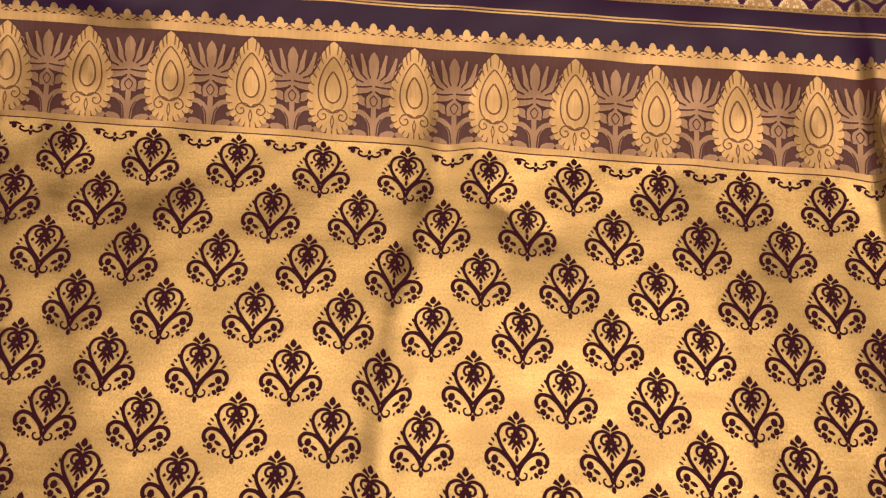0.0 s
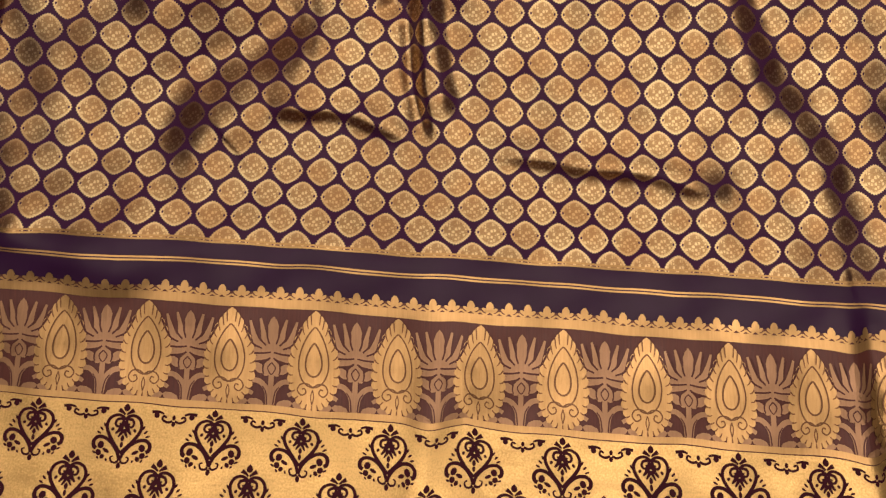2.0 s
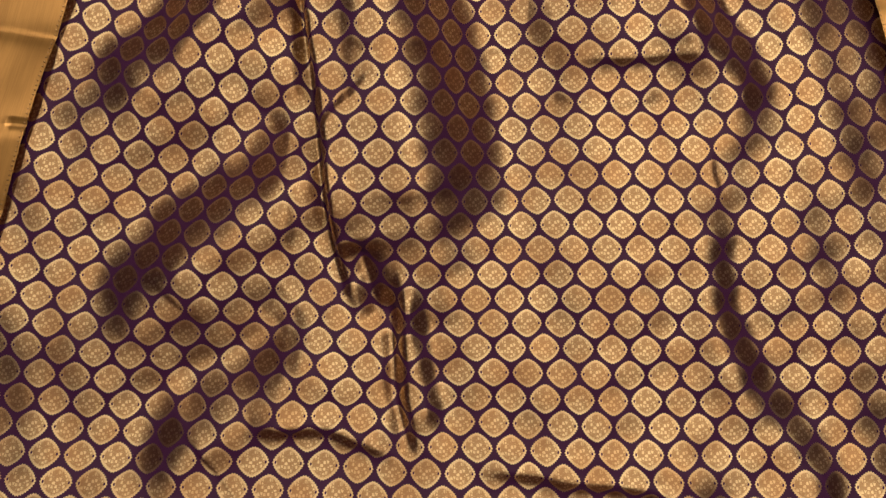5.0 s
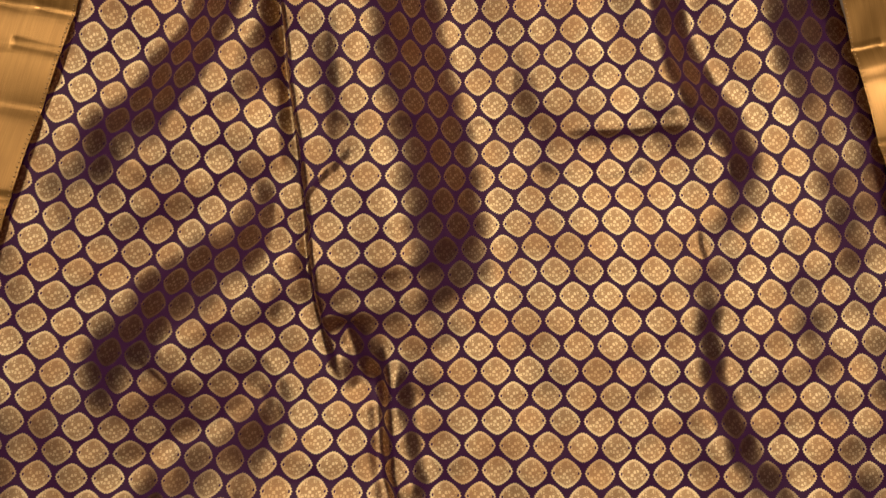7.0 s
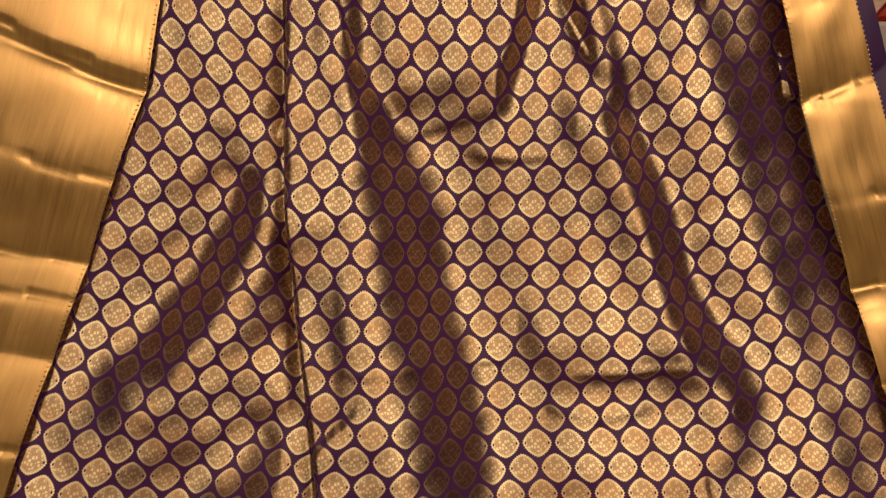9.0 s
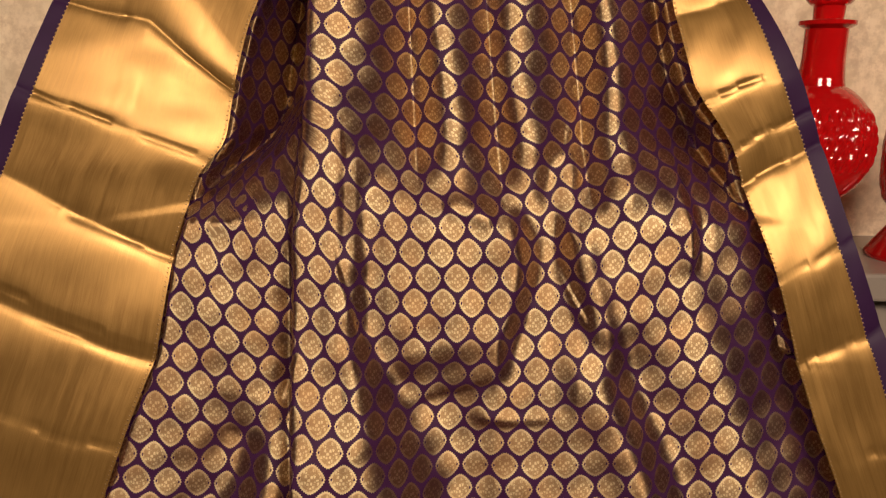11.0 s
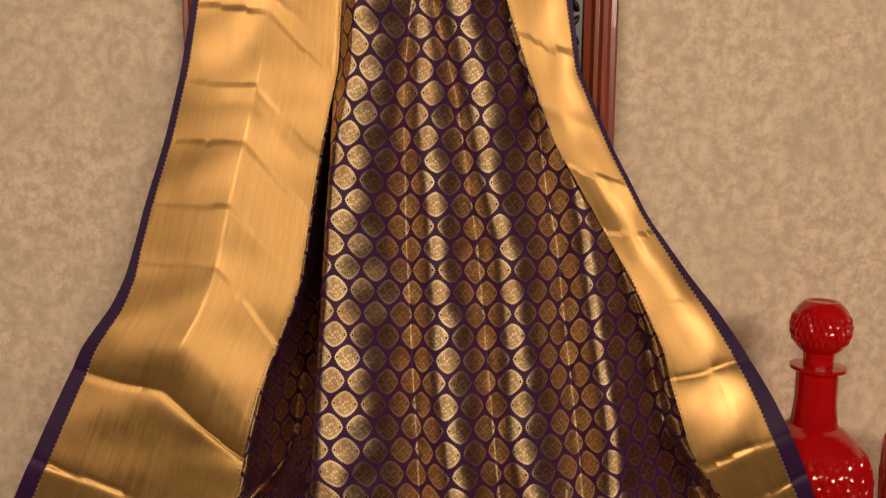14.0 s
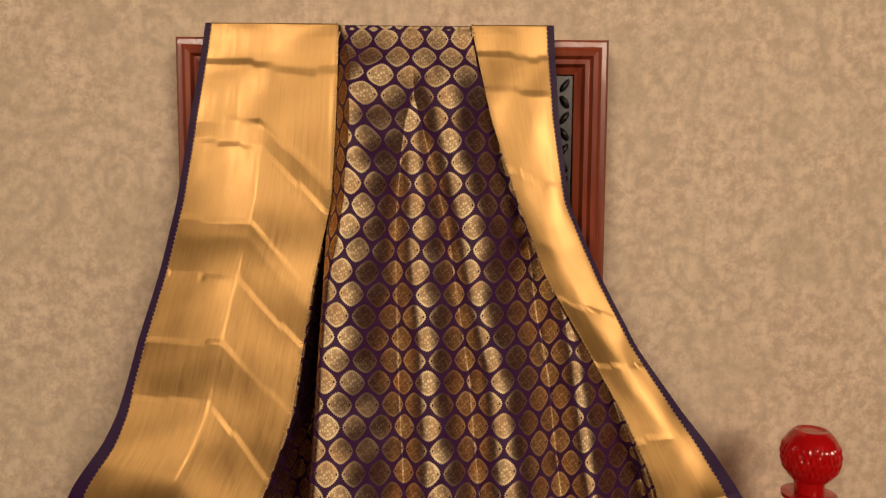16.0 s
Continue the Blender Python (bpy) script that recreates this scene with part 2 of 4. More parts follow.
# ---- the room ----
WALL_Y, CONSOLE_Z = 1.275, 1.225
# all but the back wall are unseen, added dark to keep reflections low
for nm, dims, mt, lab in (
        ("floor", (-2.6, 2.6, -2.6, 1.4, -0.1, 0.0), M_FLOOR, "unseen floor under the draped cloth, kept dark for dim reflections"),
        ("wall_back", (-2.6, 2.6, WALL_Y, 1.42, 0.0, 2.8), M_WALL, "beige wall with mottled faintly patterned wallpaper"),
        ("wall_left", (-2.7, -2.6, -2.6, 1.4, 0.0, 2.8), M_SURROUND, "unseen dark side wall added to keep reflections dim"),
        ("wall_right", (2.6, 2.7, -2.6, 1.4, 0.0, 2.8), M_SURROUND, "unseen dark side wall added to keep reflections dim"),
        ("wall_front", (-2.7, 2.7, -2.7, -2.6, 0.0, 2.8), M_SURROUND, "unseen dark wall behind the camera added to keep reflections dim"),
        ("ceiling", (-2.7, 2.7, -2.7, 1.4, 2.8, 2.9), M_SURROUND, "unseen dark ceiling added to keep reflections dim")):
    tagged(part(nm, box(*dims), mt, None, lab), category=nm.split("_")[0], kind="structure")

# console ledge behind the cloth
console = tagged(new("console_table"), "narrow grey lacquered ledge against the wall behind the cloth", "console table")
part("tabletop", box(-0.40, 1.1, 1.075, WALL_Y - 0.003, CONSOLE_Z - 0.03, CONSOLE_Z, 0.004), M_CONSOLE, console)
part("side_panel", box(-0.38, -0.36, 1.10, WALL_Y - 0.003, 0.0, CONSOLE_Z - 0.03, 0.002), M_CONSOLE, console)
part("side_panel", box(1.06, 1.08, 1.10, WALL_Y - 0.003, 0.0, CONSOLE_Z - 0.03, 0.002), M_CONSOLE, console)
part("front_panel", box(-0.357, 1.057, 1.105, 1.125, 0.0, CONSOLE_Z - 0.033, 0.002), M_CONSOLE, console)

# carved wooden panel on which the saree hangs, standing on the ledge
panel = tagged(new("carved_panel"), "reddish mahogany framed panel with black carving standing against the wall", "wooden panel")
PX0, PX1, PZ1, PYF, PYB = -0.271, 0.211, 1.970, 1.216, 1.242


def moulding(name, x0, x1, z0, z1, outer):
    """A frame member with a stepped profile; outer tells on which side its outer edge lies."""
    wide = x1 - x0 > z1 - z0
    depth = ((0.0, 0.0), (0.0, 0.018), (0.003, 0.021), (0.008, 0.021), (0.011, 0.033), (0.015, 0.035), (0.020, 0.034), (0.023, 0.028), (0.028, 0.029), (0.031, 0.022), (0.038, 0.018), (0.038, 0.0))
    bm = bmesh.new()
    ends = []
    for e in (0, 1):
        ring = []
        for w, d in depth:
            # mitred ends
            a = (x0, z0)[not wide] + (w if e == 0 else 0)
            b = (x1, z1)[not wide] - (w if e == 1 else 0)
            run = a if e == 0 else b
            if wide:
                ring.append(bm.verts.new((run, PYB - d, z1 - w if outer > 0 else z0 + w)))
            else:
                ring.append(bm.verts.new((x1 - w if outer > 0 else x0 + w, PYB - d, run)))
        ends.append(ring)
    n = len(depth)
    for i in range(n):
        bm.faces.new((ends[0][i], ends[0][(i + 1) % n], ends[1][(i + 1) % n], ends[1][i]))
    bm.faces.new(ends[0])
    bm.faces.new(list(reversed(ends[1])))
    bmesh.ops.recalc_face_normals(bm, faces=bm.faces[:])
    return part(name, bm, M_FRAME, panel)


moulding("stile", PX0, PX0 + 0.038, CONSOLE_Z, PZ1, -1)
moulding("stile", PX1 - 0.038, PX1, CONSOLE_Z, PZ1, 1)
moulding("rail", PX0, PX1, PZ1 - 0.038, PZ1, 1)
moulding("rail", PX0, PX1, CONSOLE_Z, CONSOLE_Z + 0.038, -1)
part("backing", box(PX0 + 0.039, PX1 - 0.039, PYF + 0.012, PYB - 0.002, CONSOLE_Z + 0.039, PZ1 - 0.039), M_DARKWOOD, panel, "black carved backing board")
bm = bmesh.new()
for k in range(38):
    zc = PZ1 - 0.050 - k * 0.018
    for sx in (-1, 1):
        cx = PX1 - 0.048 if sx > 0 else PX0 + 0.048
        bmesh.ops.create_icosphere(bm, subdivisions=2, radius=1, matrix=Matrix.Translation((cx, PYF + 0.010, zc)) @ Matrix.Rotation(sx * 0.6 * (-1) ** k, 4, "Y") @ Matrix.Diagonal((0.0036, 0.005, 0.0085, 1)))
for f in bm.faces:
    f.smooth = True
part("carved_leaves", bm, M_DARKWOOD, panel, "black carved leaf edging")

# ---- the saree: one draped cloth ----
saree = tagged(new("saree"), "aubergine silk saree with gold borders draped over the wooden panel", "saree")


def smooth_table(rows, xs, soft=10):
    """Values between table rows, rounded off."""
    t = np.array(rows)[np.argsort([r[0] for r in rows])]
    fine = np.linspace(t[0, 0], t[-1, 0], 400)
    out = []
    ker = np.exp(-np.linspace(-2, 2, 2 * soft + 1) ** 2)
    ker /= ker.sum()
    for c in range(1, t.shape[1]):
        v = np.interp(fine, t[:, 0], t[:, c])
        v = np.convolve(np.pad(v, soft, mode="reflect", reflect_type="odd"), ker, mode="valid")
        out.append(np.interp(xs, fine, v))
    return out


# the fall of the cloth, from the panel's top to the floor: height, distance
FALL = [(0.0, -0.20), (0.012, -0.05), (0.04, 0.10), (0.10, 0.28), (0.185, 0.416), (0.252, 0.4996), (0.344, 0.614), (0.443, 0.711), (0.579, 0.804),
        (0.72, 0.868), (0.861, 0.934), (0.981, 0.992), (1.18, 1.040), (1.418, 1.097), (1.60, 1.150), (1.733, 1.180), (1.97, 1.196)]
# edges: height, outer and inner edge of one border, inner and outer edge of the other
EDGES = [(2.0, -0.224, -0.086, 0.050, 0.142), (1.88, -0.243, -0.089, 0.076, 0.149), (1.79, -0.257, -0.094, 0.105, 0.160), (1.71, -0.276, -0.111, 0.135, 0.194),
         (1.64, -0.294, -0.121, 0.175, 0.229), (1.572, -0.309, -0.130, 0.212, 0.276), (1.544, -0.320, -0.138, 0.224, 0.298), (1.506, -0.346, -0.152, 0.240, 0.323),
         (1.462, -0.364, -0.167, 0.249, 0.347), (1.41, -0.384, -0.178, 0.262, 0.370), (1.352, -0.408, -0.187, 0.303, 0.393), (1.322, -0.420, -0.213, 0.312, 0.402),
         (1.25, -0.448, -0.237, 0.338, 0.424), (1.157, -0.476, -0.250, 0.365, 0.459), (1.088, -0.496, -0.276, 0.387, 0.480), (1.00, -0.520, -0.306, 0.420, 0.512),
         (0.88, -0.552, -0.345, 0.455, 0.550), (0.70, -0.60, -0.396, 0.495, 0.60), (0.45, -0.63, -0.435, 0.510, 0.63), (0.0, -0.64, -0.445, 0.515, 0.64)]


def fall(z):
    return smooth_table(FALL, z)[0]


def fold(x, z, line, width, height):
    """A fold of the cloth along a line of (x, z), fading at its ends; negative heights are valleys."""
    best, along = np.full(x.shape, 1e9), np.zeros(x.shape)
    pts = [np.array(p) for p in line]
    seg = [np.linalg.norm(b - a) for a, b in zip(pts, pts[1:])]
    total, run = sum(seg), 0.0
    for a, b, n in zip(pts, pts[1:], seg):
        d = (b - a) / n
        k = np.clip((x - a[0]) * d[0] + (z - a[1]) * d[1], 0, n)
        r = np.hypot(x - a[0] - k * d[0], z - a[1] - k * d[1])
        near = r < best
        best, along = np.where(near, r, best), np.where(near, (run + k) / total, along)
        run += n
    fade = np.clip(np.minimum(along, 1 - along) * 5 + 0.12, 0, 1)
    return height * fade * np.exp(-(best / width) ** (2.0 if height > 0 else 1.2))


def slope(x, z, line, width, height, ends=5.0):
    """A soft bank along a line of (x, z): the cloth stands further out on the side of larger x, and levels out on both sides."""
    best, along, side = np.full(x.shape, 1e9), np.zeros(x.shape), np.zeros(x.shape)
    pts = [np.array(p) for p in line]
    seg = [np.linalg.norm(b - a) for a, b in zip(pts, pts[1:])]
    total, run = sum(seg), 0.0
    for a, b, n in zip(pts, pts[1:], seg):
        d = (b - a) / n
        k = np.clip((x - a[0]) * d[0] + (z - a[1]) * d[1], 0, n)
        r = np.hypot(x - a[0] - k * d[0], z - a[1] - k * d[1])
        near = r < best
        best, along = np.where(near, r, best), np.where(near, (run + k) / total, along)
        side = np.where(near, np.sign(-d[1] * (x - a[0]) + d[0] * (z - a[1])), side)
        run += n
    fade = np.clip(np.minimum(along * max(ends, 7.0) + 0.15, (1 - along) * ends), 0, 1)
    q = best / width
    return height * fade * side * q * np.exp(0.5 - 0.5 * q * q)


def lap(x, z, line, height, sharp=0.0018, reach=0.16):
    """An overlapping fold: the cloth steps towards the viewer across a line, and sinks back slowly."""
    t = np.array(sorted((b, a) for a, b in line))
    d = x - np.interp(z, t[:, 0], t[:, 1])
    fade = np.clip((z - t[0, 0]) / 0.13, 0, 1) * np.clip((t[-1, 0] - z) / 0.06 + 0.4, 0, 1)
    return height * fade / (1 + np.exp(np.clip(-d / sharp, -40, 40))) * np.exp(-np.clip(d, 0, None) / reach)


def bell(v, c, w):
    return np.exp(-((v - c) / w) ** 2)


# where the cloth meets the ledge: across, height, how far it stands out below
LEDGE = ((-0.30, 1.275, 0.026), (-0.227, 1.306, 0.026), (-0.177, 1.333, 0.028), (-0.143, 1.358, 0.028), (-0.121, 1.376, 0.026), (-0.112, 1.345, 0.008), (-0.070, 1.335, 0.008),
         (-0.059, 1.331, 0.014), (-0.014, 1.309, 0.018), (0.043, 1.299, 0.020), (0.075, 1.286, 0.018), (0.105, 1.300, 0.010), (0.130, 1.300, 0.008), (0.151, 1.278, 0.018),
         (0.179, 1.318, 0.024), (0.201, 1.336, 0.026), (0.247, 1.348, 0.024), (0.293, 1.336, 0.018), (0.36, 1.30, 0.012))


def relief(x, z):
    """How far the cloth stands out from its fall."""
    r = np.zeros_like(x)
    # pleats below the panel's top: rounded ridges that meet in sharp hollows
    rows = np.array([1.30, 1.40, 1.61, 1.73, 1.80, 1.90, 2.00])
    pleat = np.full(x.shape, -0.2)
    for xs, start, crest in (((-0.084, -0.084, -0.086, -0.079, -0.074, -0.068, -0.062), 2.10, 0.050), ((0.036, 0.027, 0.009, 0.001, -0.004, -0.010, -0.016), 1.76, 0.022),
                             ((0.110, 0.099, 0.081, 0.057, 0.044, 0.023, 0.012), 2.10, 0.024), ((0.192, 0.188, 0.168, 0.146, 0.132, 0.116, 0.100), 1.66, 0.013)):
        d = x - np.interp(z, rows, xs)
        # rounded crests with one steep and one gentle flank
        p = -np.where(d < 0, 1.45, 0.68) * (np.sqrt(d * d + crest * crest) - crest) - 0.14 * np.clip(z - start, 0, None)
        pleat = np.maximum(pleat, p)
    r += (pleat + 0.004) * np.clip((z - 1.28) / 0.07, 0, 1) * np.clip((2.00 - z) / 0.16, 0.25, 1)
    # the first pleat lies over the cloth beside it
    over = ((-0.090, 1.97), (-0.100, 1.73), (-0.108, 1.55), (-0.113, 1.43), (-0.117, 1.30), (-0.119, 1.10), (-0.115, 1.02), (-0.108, 0.94), (-0.097, 0.886),
            (-0.084, 0.805), (-0.077, 0.75), (-0.068, 0.711), (-0.052, 0.665))
    r += lap(x, z, over, 0.042)
    t = np.array(sorted((b, a) for a, b in over))
    beside = 1 / (1 + np.exp(np.clip((x - np.interp(z, t[:, 0], t[:, 1]) + 0.003) / 0.002, -40, 40)))
    # the cloth sinks in towards the overlap
    away = np.clip(np.interp(z, t[:, 0], t[:, 1]) - x, 0, None)
    r -= beside * np.exp(-away / 0.022) * np.interp(z, (0.70, 0.80, 0.95, 1.05, 1.15, 1.27), (0.0, 0.016, 0.026, 0.044, 0.026, 0.0))
    ledge_x, ledge_z, ledge_r = zip(*LEDGE)
    ledge = np.interp(x, ledge_x, ledge_z)
    r -= 0.050 * beside * np.clip((z - ledge + 0.01) / 0.04, 0, 1)
    # shoulders where the cloth meets the ledge
    r += np.interp(x, ledge_x, ledge_r) / (1 + np.exp(np.clip((z - ledge) / 0.009, -50, 50))) * np.exp(-np.clip(ledge - z, 0, None) / 0.30)
    r += fold(x, z, ((0.020, 1.300), (0.045, 1.299), (0.075, 1.284)), 0.010, 0.008)
    # hollow beside the first pleat, wider further down
    r += slope(x, z, ((-0.069, 1.335), (-0.058, 1.243), (-0.059, 1.18), (-0.034, 1.117), (-0.010, 1.075)), 0.015, -0.0070)
    r += slope(x, z, ((-0.045, 1.15), (-0.030, 1.10), (-0.008, 1.04), (0.004, 0.973), (0.024, 0.903), (0.038, 0.849), (0.046, 0.79), (0.048, 0.73), (0.046, 0.67)), 0.046, -0.0250, 2.4)
    # hollows below the ledge
    r += slope(x, z, ((0.082, 1.305), (0.098, 1.275), (0.105, 1.250), (0.102, 1.217), (0.086, 1.173), (0.078, 1.125)), 0.012, -0.0055)
    r += slope(x, z, ((0.142, 1.35), (0.136, 1.311), (0.145, 1.245), (0.163, 1.185), (0.192, 1.130)), 0.013, 0.0062)
    r += slope(x, z, ((0.163, 1.185), (0.192, 1.130), (0.226, 1.064), (0.244, 1.015), (0.262, 0.960), (0.301, 0.908), (0.317, 0.873), (0.322, 0.80)), 0.023, -0.0120, 3.0)
    r += slope(x, z, ((0.254, 1.335), (0.265, 1.285), (0.266, 1.252), (0.262, 1.23)), 0.007, -0.0038)
    # slanting folds
    r += slope(x, z, ((-0.135, 1.10), (-0.159, 1.032), (-0.192, 0.974), (-0.233, 0.923), (-0.280, 0.887), (-0.310, 0.852), (-0.335, 0.83)), 0.030, 0.0165, 2.4)
    r += slope(x, z, ((-0.095, 0.84), (-0.126, 0.811), (-0.157, 0.786), (-0.204, 0.761), (-0.254, 0.717), (-0.289, 0.669), (-0.31, 0.63)), 0.032, 0.0165, 2.4)
    r += slope(x, z, ((-0.095, 0.665), (-0.129, 0.631), (-0.166, 0.610), (-0.214, 0.585), (-0.237, 0.549), (-0.255, 0.515)), 0.026, 0.0130, 2.4)
    r += slope(x, z, ((0.285, 0.78), (0.291, 0.734), (0.298, 0.680), (0.327, 0.621), (0.361, 0.582), (0.386, 0.551), (0.398, 0.504), (0.405, 0.44)), 0.018, -0.0052, 2.4)
    # the small pocket at the foot of the first pleat
    r += fold(x, z, ((-0.056, 0.745), (-0.042, 0.70), (-0.030, 0.655)), 0.020, -0.018)
    r += slope(x, z, ((-0.016, 0.700), (-0.014, 0.653), (-0.010, 0.604), (0.005, 0.555)), 0.0065, 0.0065)
    r += fold(x, z, ((-0.008, 0.715), (0.002, 0.648), (0.010, 0.604), (0.020, 0.570)), 0.012, 0.010)
    # the middle sags below a cross crease
    r += slope(x, z, ((0.10, 0.900), (0.16, 0.898), (0.22, 0.900), (0.30, 0.912)), 0.030, 0.0075)
    # the body turns away towards its border
    inner = smooth_table(EDGES, z, 3)[2]
    r -= 0.024 * np.clip((x - inner + 0.085) / 0.085, 0, 1.0) ** 1.5 * bell(z, 1.10, 0.20)
    # pinches across
    r += fold(x, z, ((0.055, 0.556), (0.138, 0.546), (0.218, 0.541), (0.290, 0.524)), 0.010, 0.010)
    r += fold(x, z, ((0.070, 0.530), (0.150, 0.522), (0.260, 0.500)), 0.020, -0.007)
    r += fold(x, z, ((-0.150, 0.588), (-0.075, 0.584), (-0.008, 0.560)), 0.010, 0.010)
    r += fold(x, z, ((0.050, 1.097), (0.096, 1.094), (0.140, 1.100)), 0.006, 0.0035)
    r += fold(x, z, ((-0.062, 0.914), (-0.020, 0.916), (0.025, 0.914)), 0.004, 0.0022)
    r += fold(x, z, ((0.150, 0.901), (0.211, 0.902), (0.270, 0.910)), 0.006, 0.003)
    r += fold(x, z, ((0.12, 0.868), (0.18, 0.862), (0.24, 0.868)), 0.006, 0.003)
    # the cloth rolls over above the dark band
    r += 0.025 * np.exp(-((z - 0.460 + 0.045 * x) / np.where(z > 0.460 - 0.045 * x, 0.042, 0.10)) ** 2)
    # the gold end piece
    r += slope(x, z, ((0.396, 0.45), (0.402, 0.39), (0.412, 0.30)), 0.012, -0.007)
    r += fold(x, z, ((0.012, 0.44), (0.008, 0.356), (-0.003, 0.306), (-0.025, 0.254), (-0.036, 0.19), (-0.03, 0.1)), 0.016, 0.010)
    r += fold(x, z, ((0.045, 0.40), (0.040, 0.33), (0.080, 0.305), (0.12, 0.30)), 0.016, -0.007)
    r += fold(x, z, ((-0.395, 0.50), (-0.33, 0.470), (-0.25, 0.455)), 0.020, 0.008)
    r += fold(x, z, ((0.20, 0.33), (0.25, 0.25), (0.26, 0.15)), 0.05, 0.006)
    r += fold(x, z, ((-0.25, 0.33), (-0.22, 0.22), (-0.26, 0.12)), 0.05, 0.005)
    # small unevenness
    r += 0.0018 * np.sin(x * 41 + z * 13) * np.sin(z * 37 - x * 9) + 0.0012 * np.sin(x * 83 - z * 61) * np.sin(z * 97 + x * 23)
    r *= 0.75 + 0.30 * np.clip((z - 0.42) / 0.10, 0, 1) + 0.15 * np.clip((z - 1.10) / 0.15, 0, 1)
    # under the borders the body lies flat
    _, lo, hi, _ = smooth_table(EDGES, z, 3)
    free = np.clip(np.minimum(x - lo, hi - x) / 0.030, 0, 1) ** 0.7
    r = np.where(z > 1.15, np.maximum(r, -0.008 - 0.10 * free), r)
    r = np.minimum(r, 0.003 + 0.065 * free + np.clip((0.60 - z) / 0.10, 0, 1) * 0.08)
    return r * np.clip((1.985 - z) / 0.08, 0.10, 1.0) * np.clip((z - 0.0) / 0.05, 0, 1)


# fall line by length: over the panel's top and down
_zz = np.linspace(1.966, 0.006, 900)
_yy = fall(_zz)
line_y = np.concatenate(([1.254, 1.254, 1.250, 1.243, 1.230, 1.214, 1.203], _yy))
line_z = np.concatenate(([1.86, 1.962, 1.973, 1.978, 1.980, 1.979, 1.974], _zz))
line_l = np.concatenate(([0], np.cumsum(np.hypot(np.diff(line_y), np.diff(line_z)))))
LENGTH = line_l[-1]
STEP = 0.0034
ls = np.linspace(0, LENGTH, int(LENGTH / STEP))


def length_at(z):
    """The length along the middle of the cloth at which it has come down to z."""
    return float(np.interp(-z, -line_z[7:], line_l[7:]))


L_END, L_LINE, L_CROWN, L_FIELD = length_at(0.475), length_at(0.460), length_at(0.438), length_at(0.357)


def place(a, l, border=None):
    """Where the cloth lies: a across (0 to 1 within the body or border), l along."""
    zc, yc = np.interp(l, line_l, line_z), np.interp(l, line_l, line_y)
    front = l > line_l[5]
    sag = 0.062 * np.exp(-((zc - 1.17) / 0.30) ** 2)
    tilt = -0.035 / (1 + np.exp((zc - 0.62) / 0.05))
    if border is None:
        w = a
    else:
        w = (-0.25 * (1 - a)) if border == "first" else (1 + 0.16 * a)
    dz = sag * (2 * w - 1) ** 2 + tilt * (w - 0.5)
    if border == "first":
        high, ridge = 1 / (1 + np.exp(-(zc - 1.40) / 0.03)), 0.52
        dz = dz - high * 0.075 * np.clip(a - ridge, 0, None) / (1 - ridge) * np.clip((1.95 - zc) / 0.08, 0, 1)
    elif border == "second":
        high = 1 / (1 + np.exp(-(zc - 1.33) / 0.03))
        dz = dz - 0.03 * a * np.exp(-((zc - 1.74) / 0.12) ** 2)
    z = np.where(front, zc + dz * np.clip((1.97 - zc) / 0.1, 0, 1), zc)
    z = np.maximum(z, 0.004)
    ea, eb, ec, ed = smooth_table(EDGES, z, 3)
    low_lift = 0.008 / (1 + np.exp((zc - 1.50) / 0.03))
    if border is None:
        under = 0.012 + 0.008 * np.clip((z - 1.32) / 0.06, 0, 1)
        lo, hi = eb - under, ec + under
        x = lo + (hi - lo) * a
        lift = 0.0
    elif border == "first":
        x = ea + (eb - ea) * a
        lift = 0.006 + low_lift + high * (0.006 + 0.011 * (1 - np.abs(a - ridge) / ridge)) * np.clip((1.97 - zc) / 0.22, 0.1, 1)
    else:
        x = ec + (ed - ec) * a
        lift = 0.006 + low_lift + 0.008 * bell(z, 1.20, 0.10) + high * (0.010 + 0.004 * np.sin(a * 3.1)) * np.clip((1.97 - zc) / 0.22, 0.1, 1)
    y = np.where(front, fall(z), yc)
    return x, y, z, lift


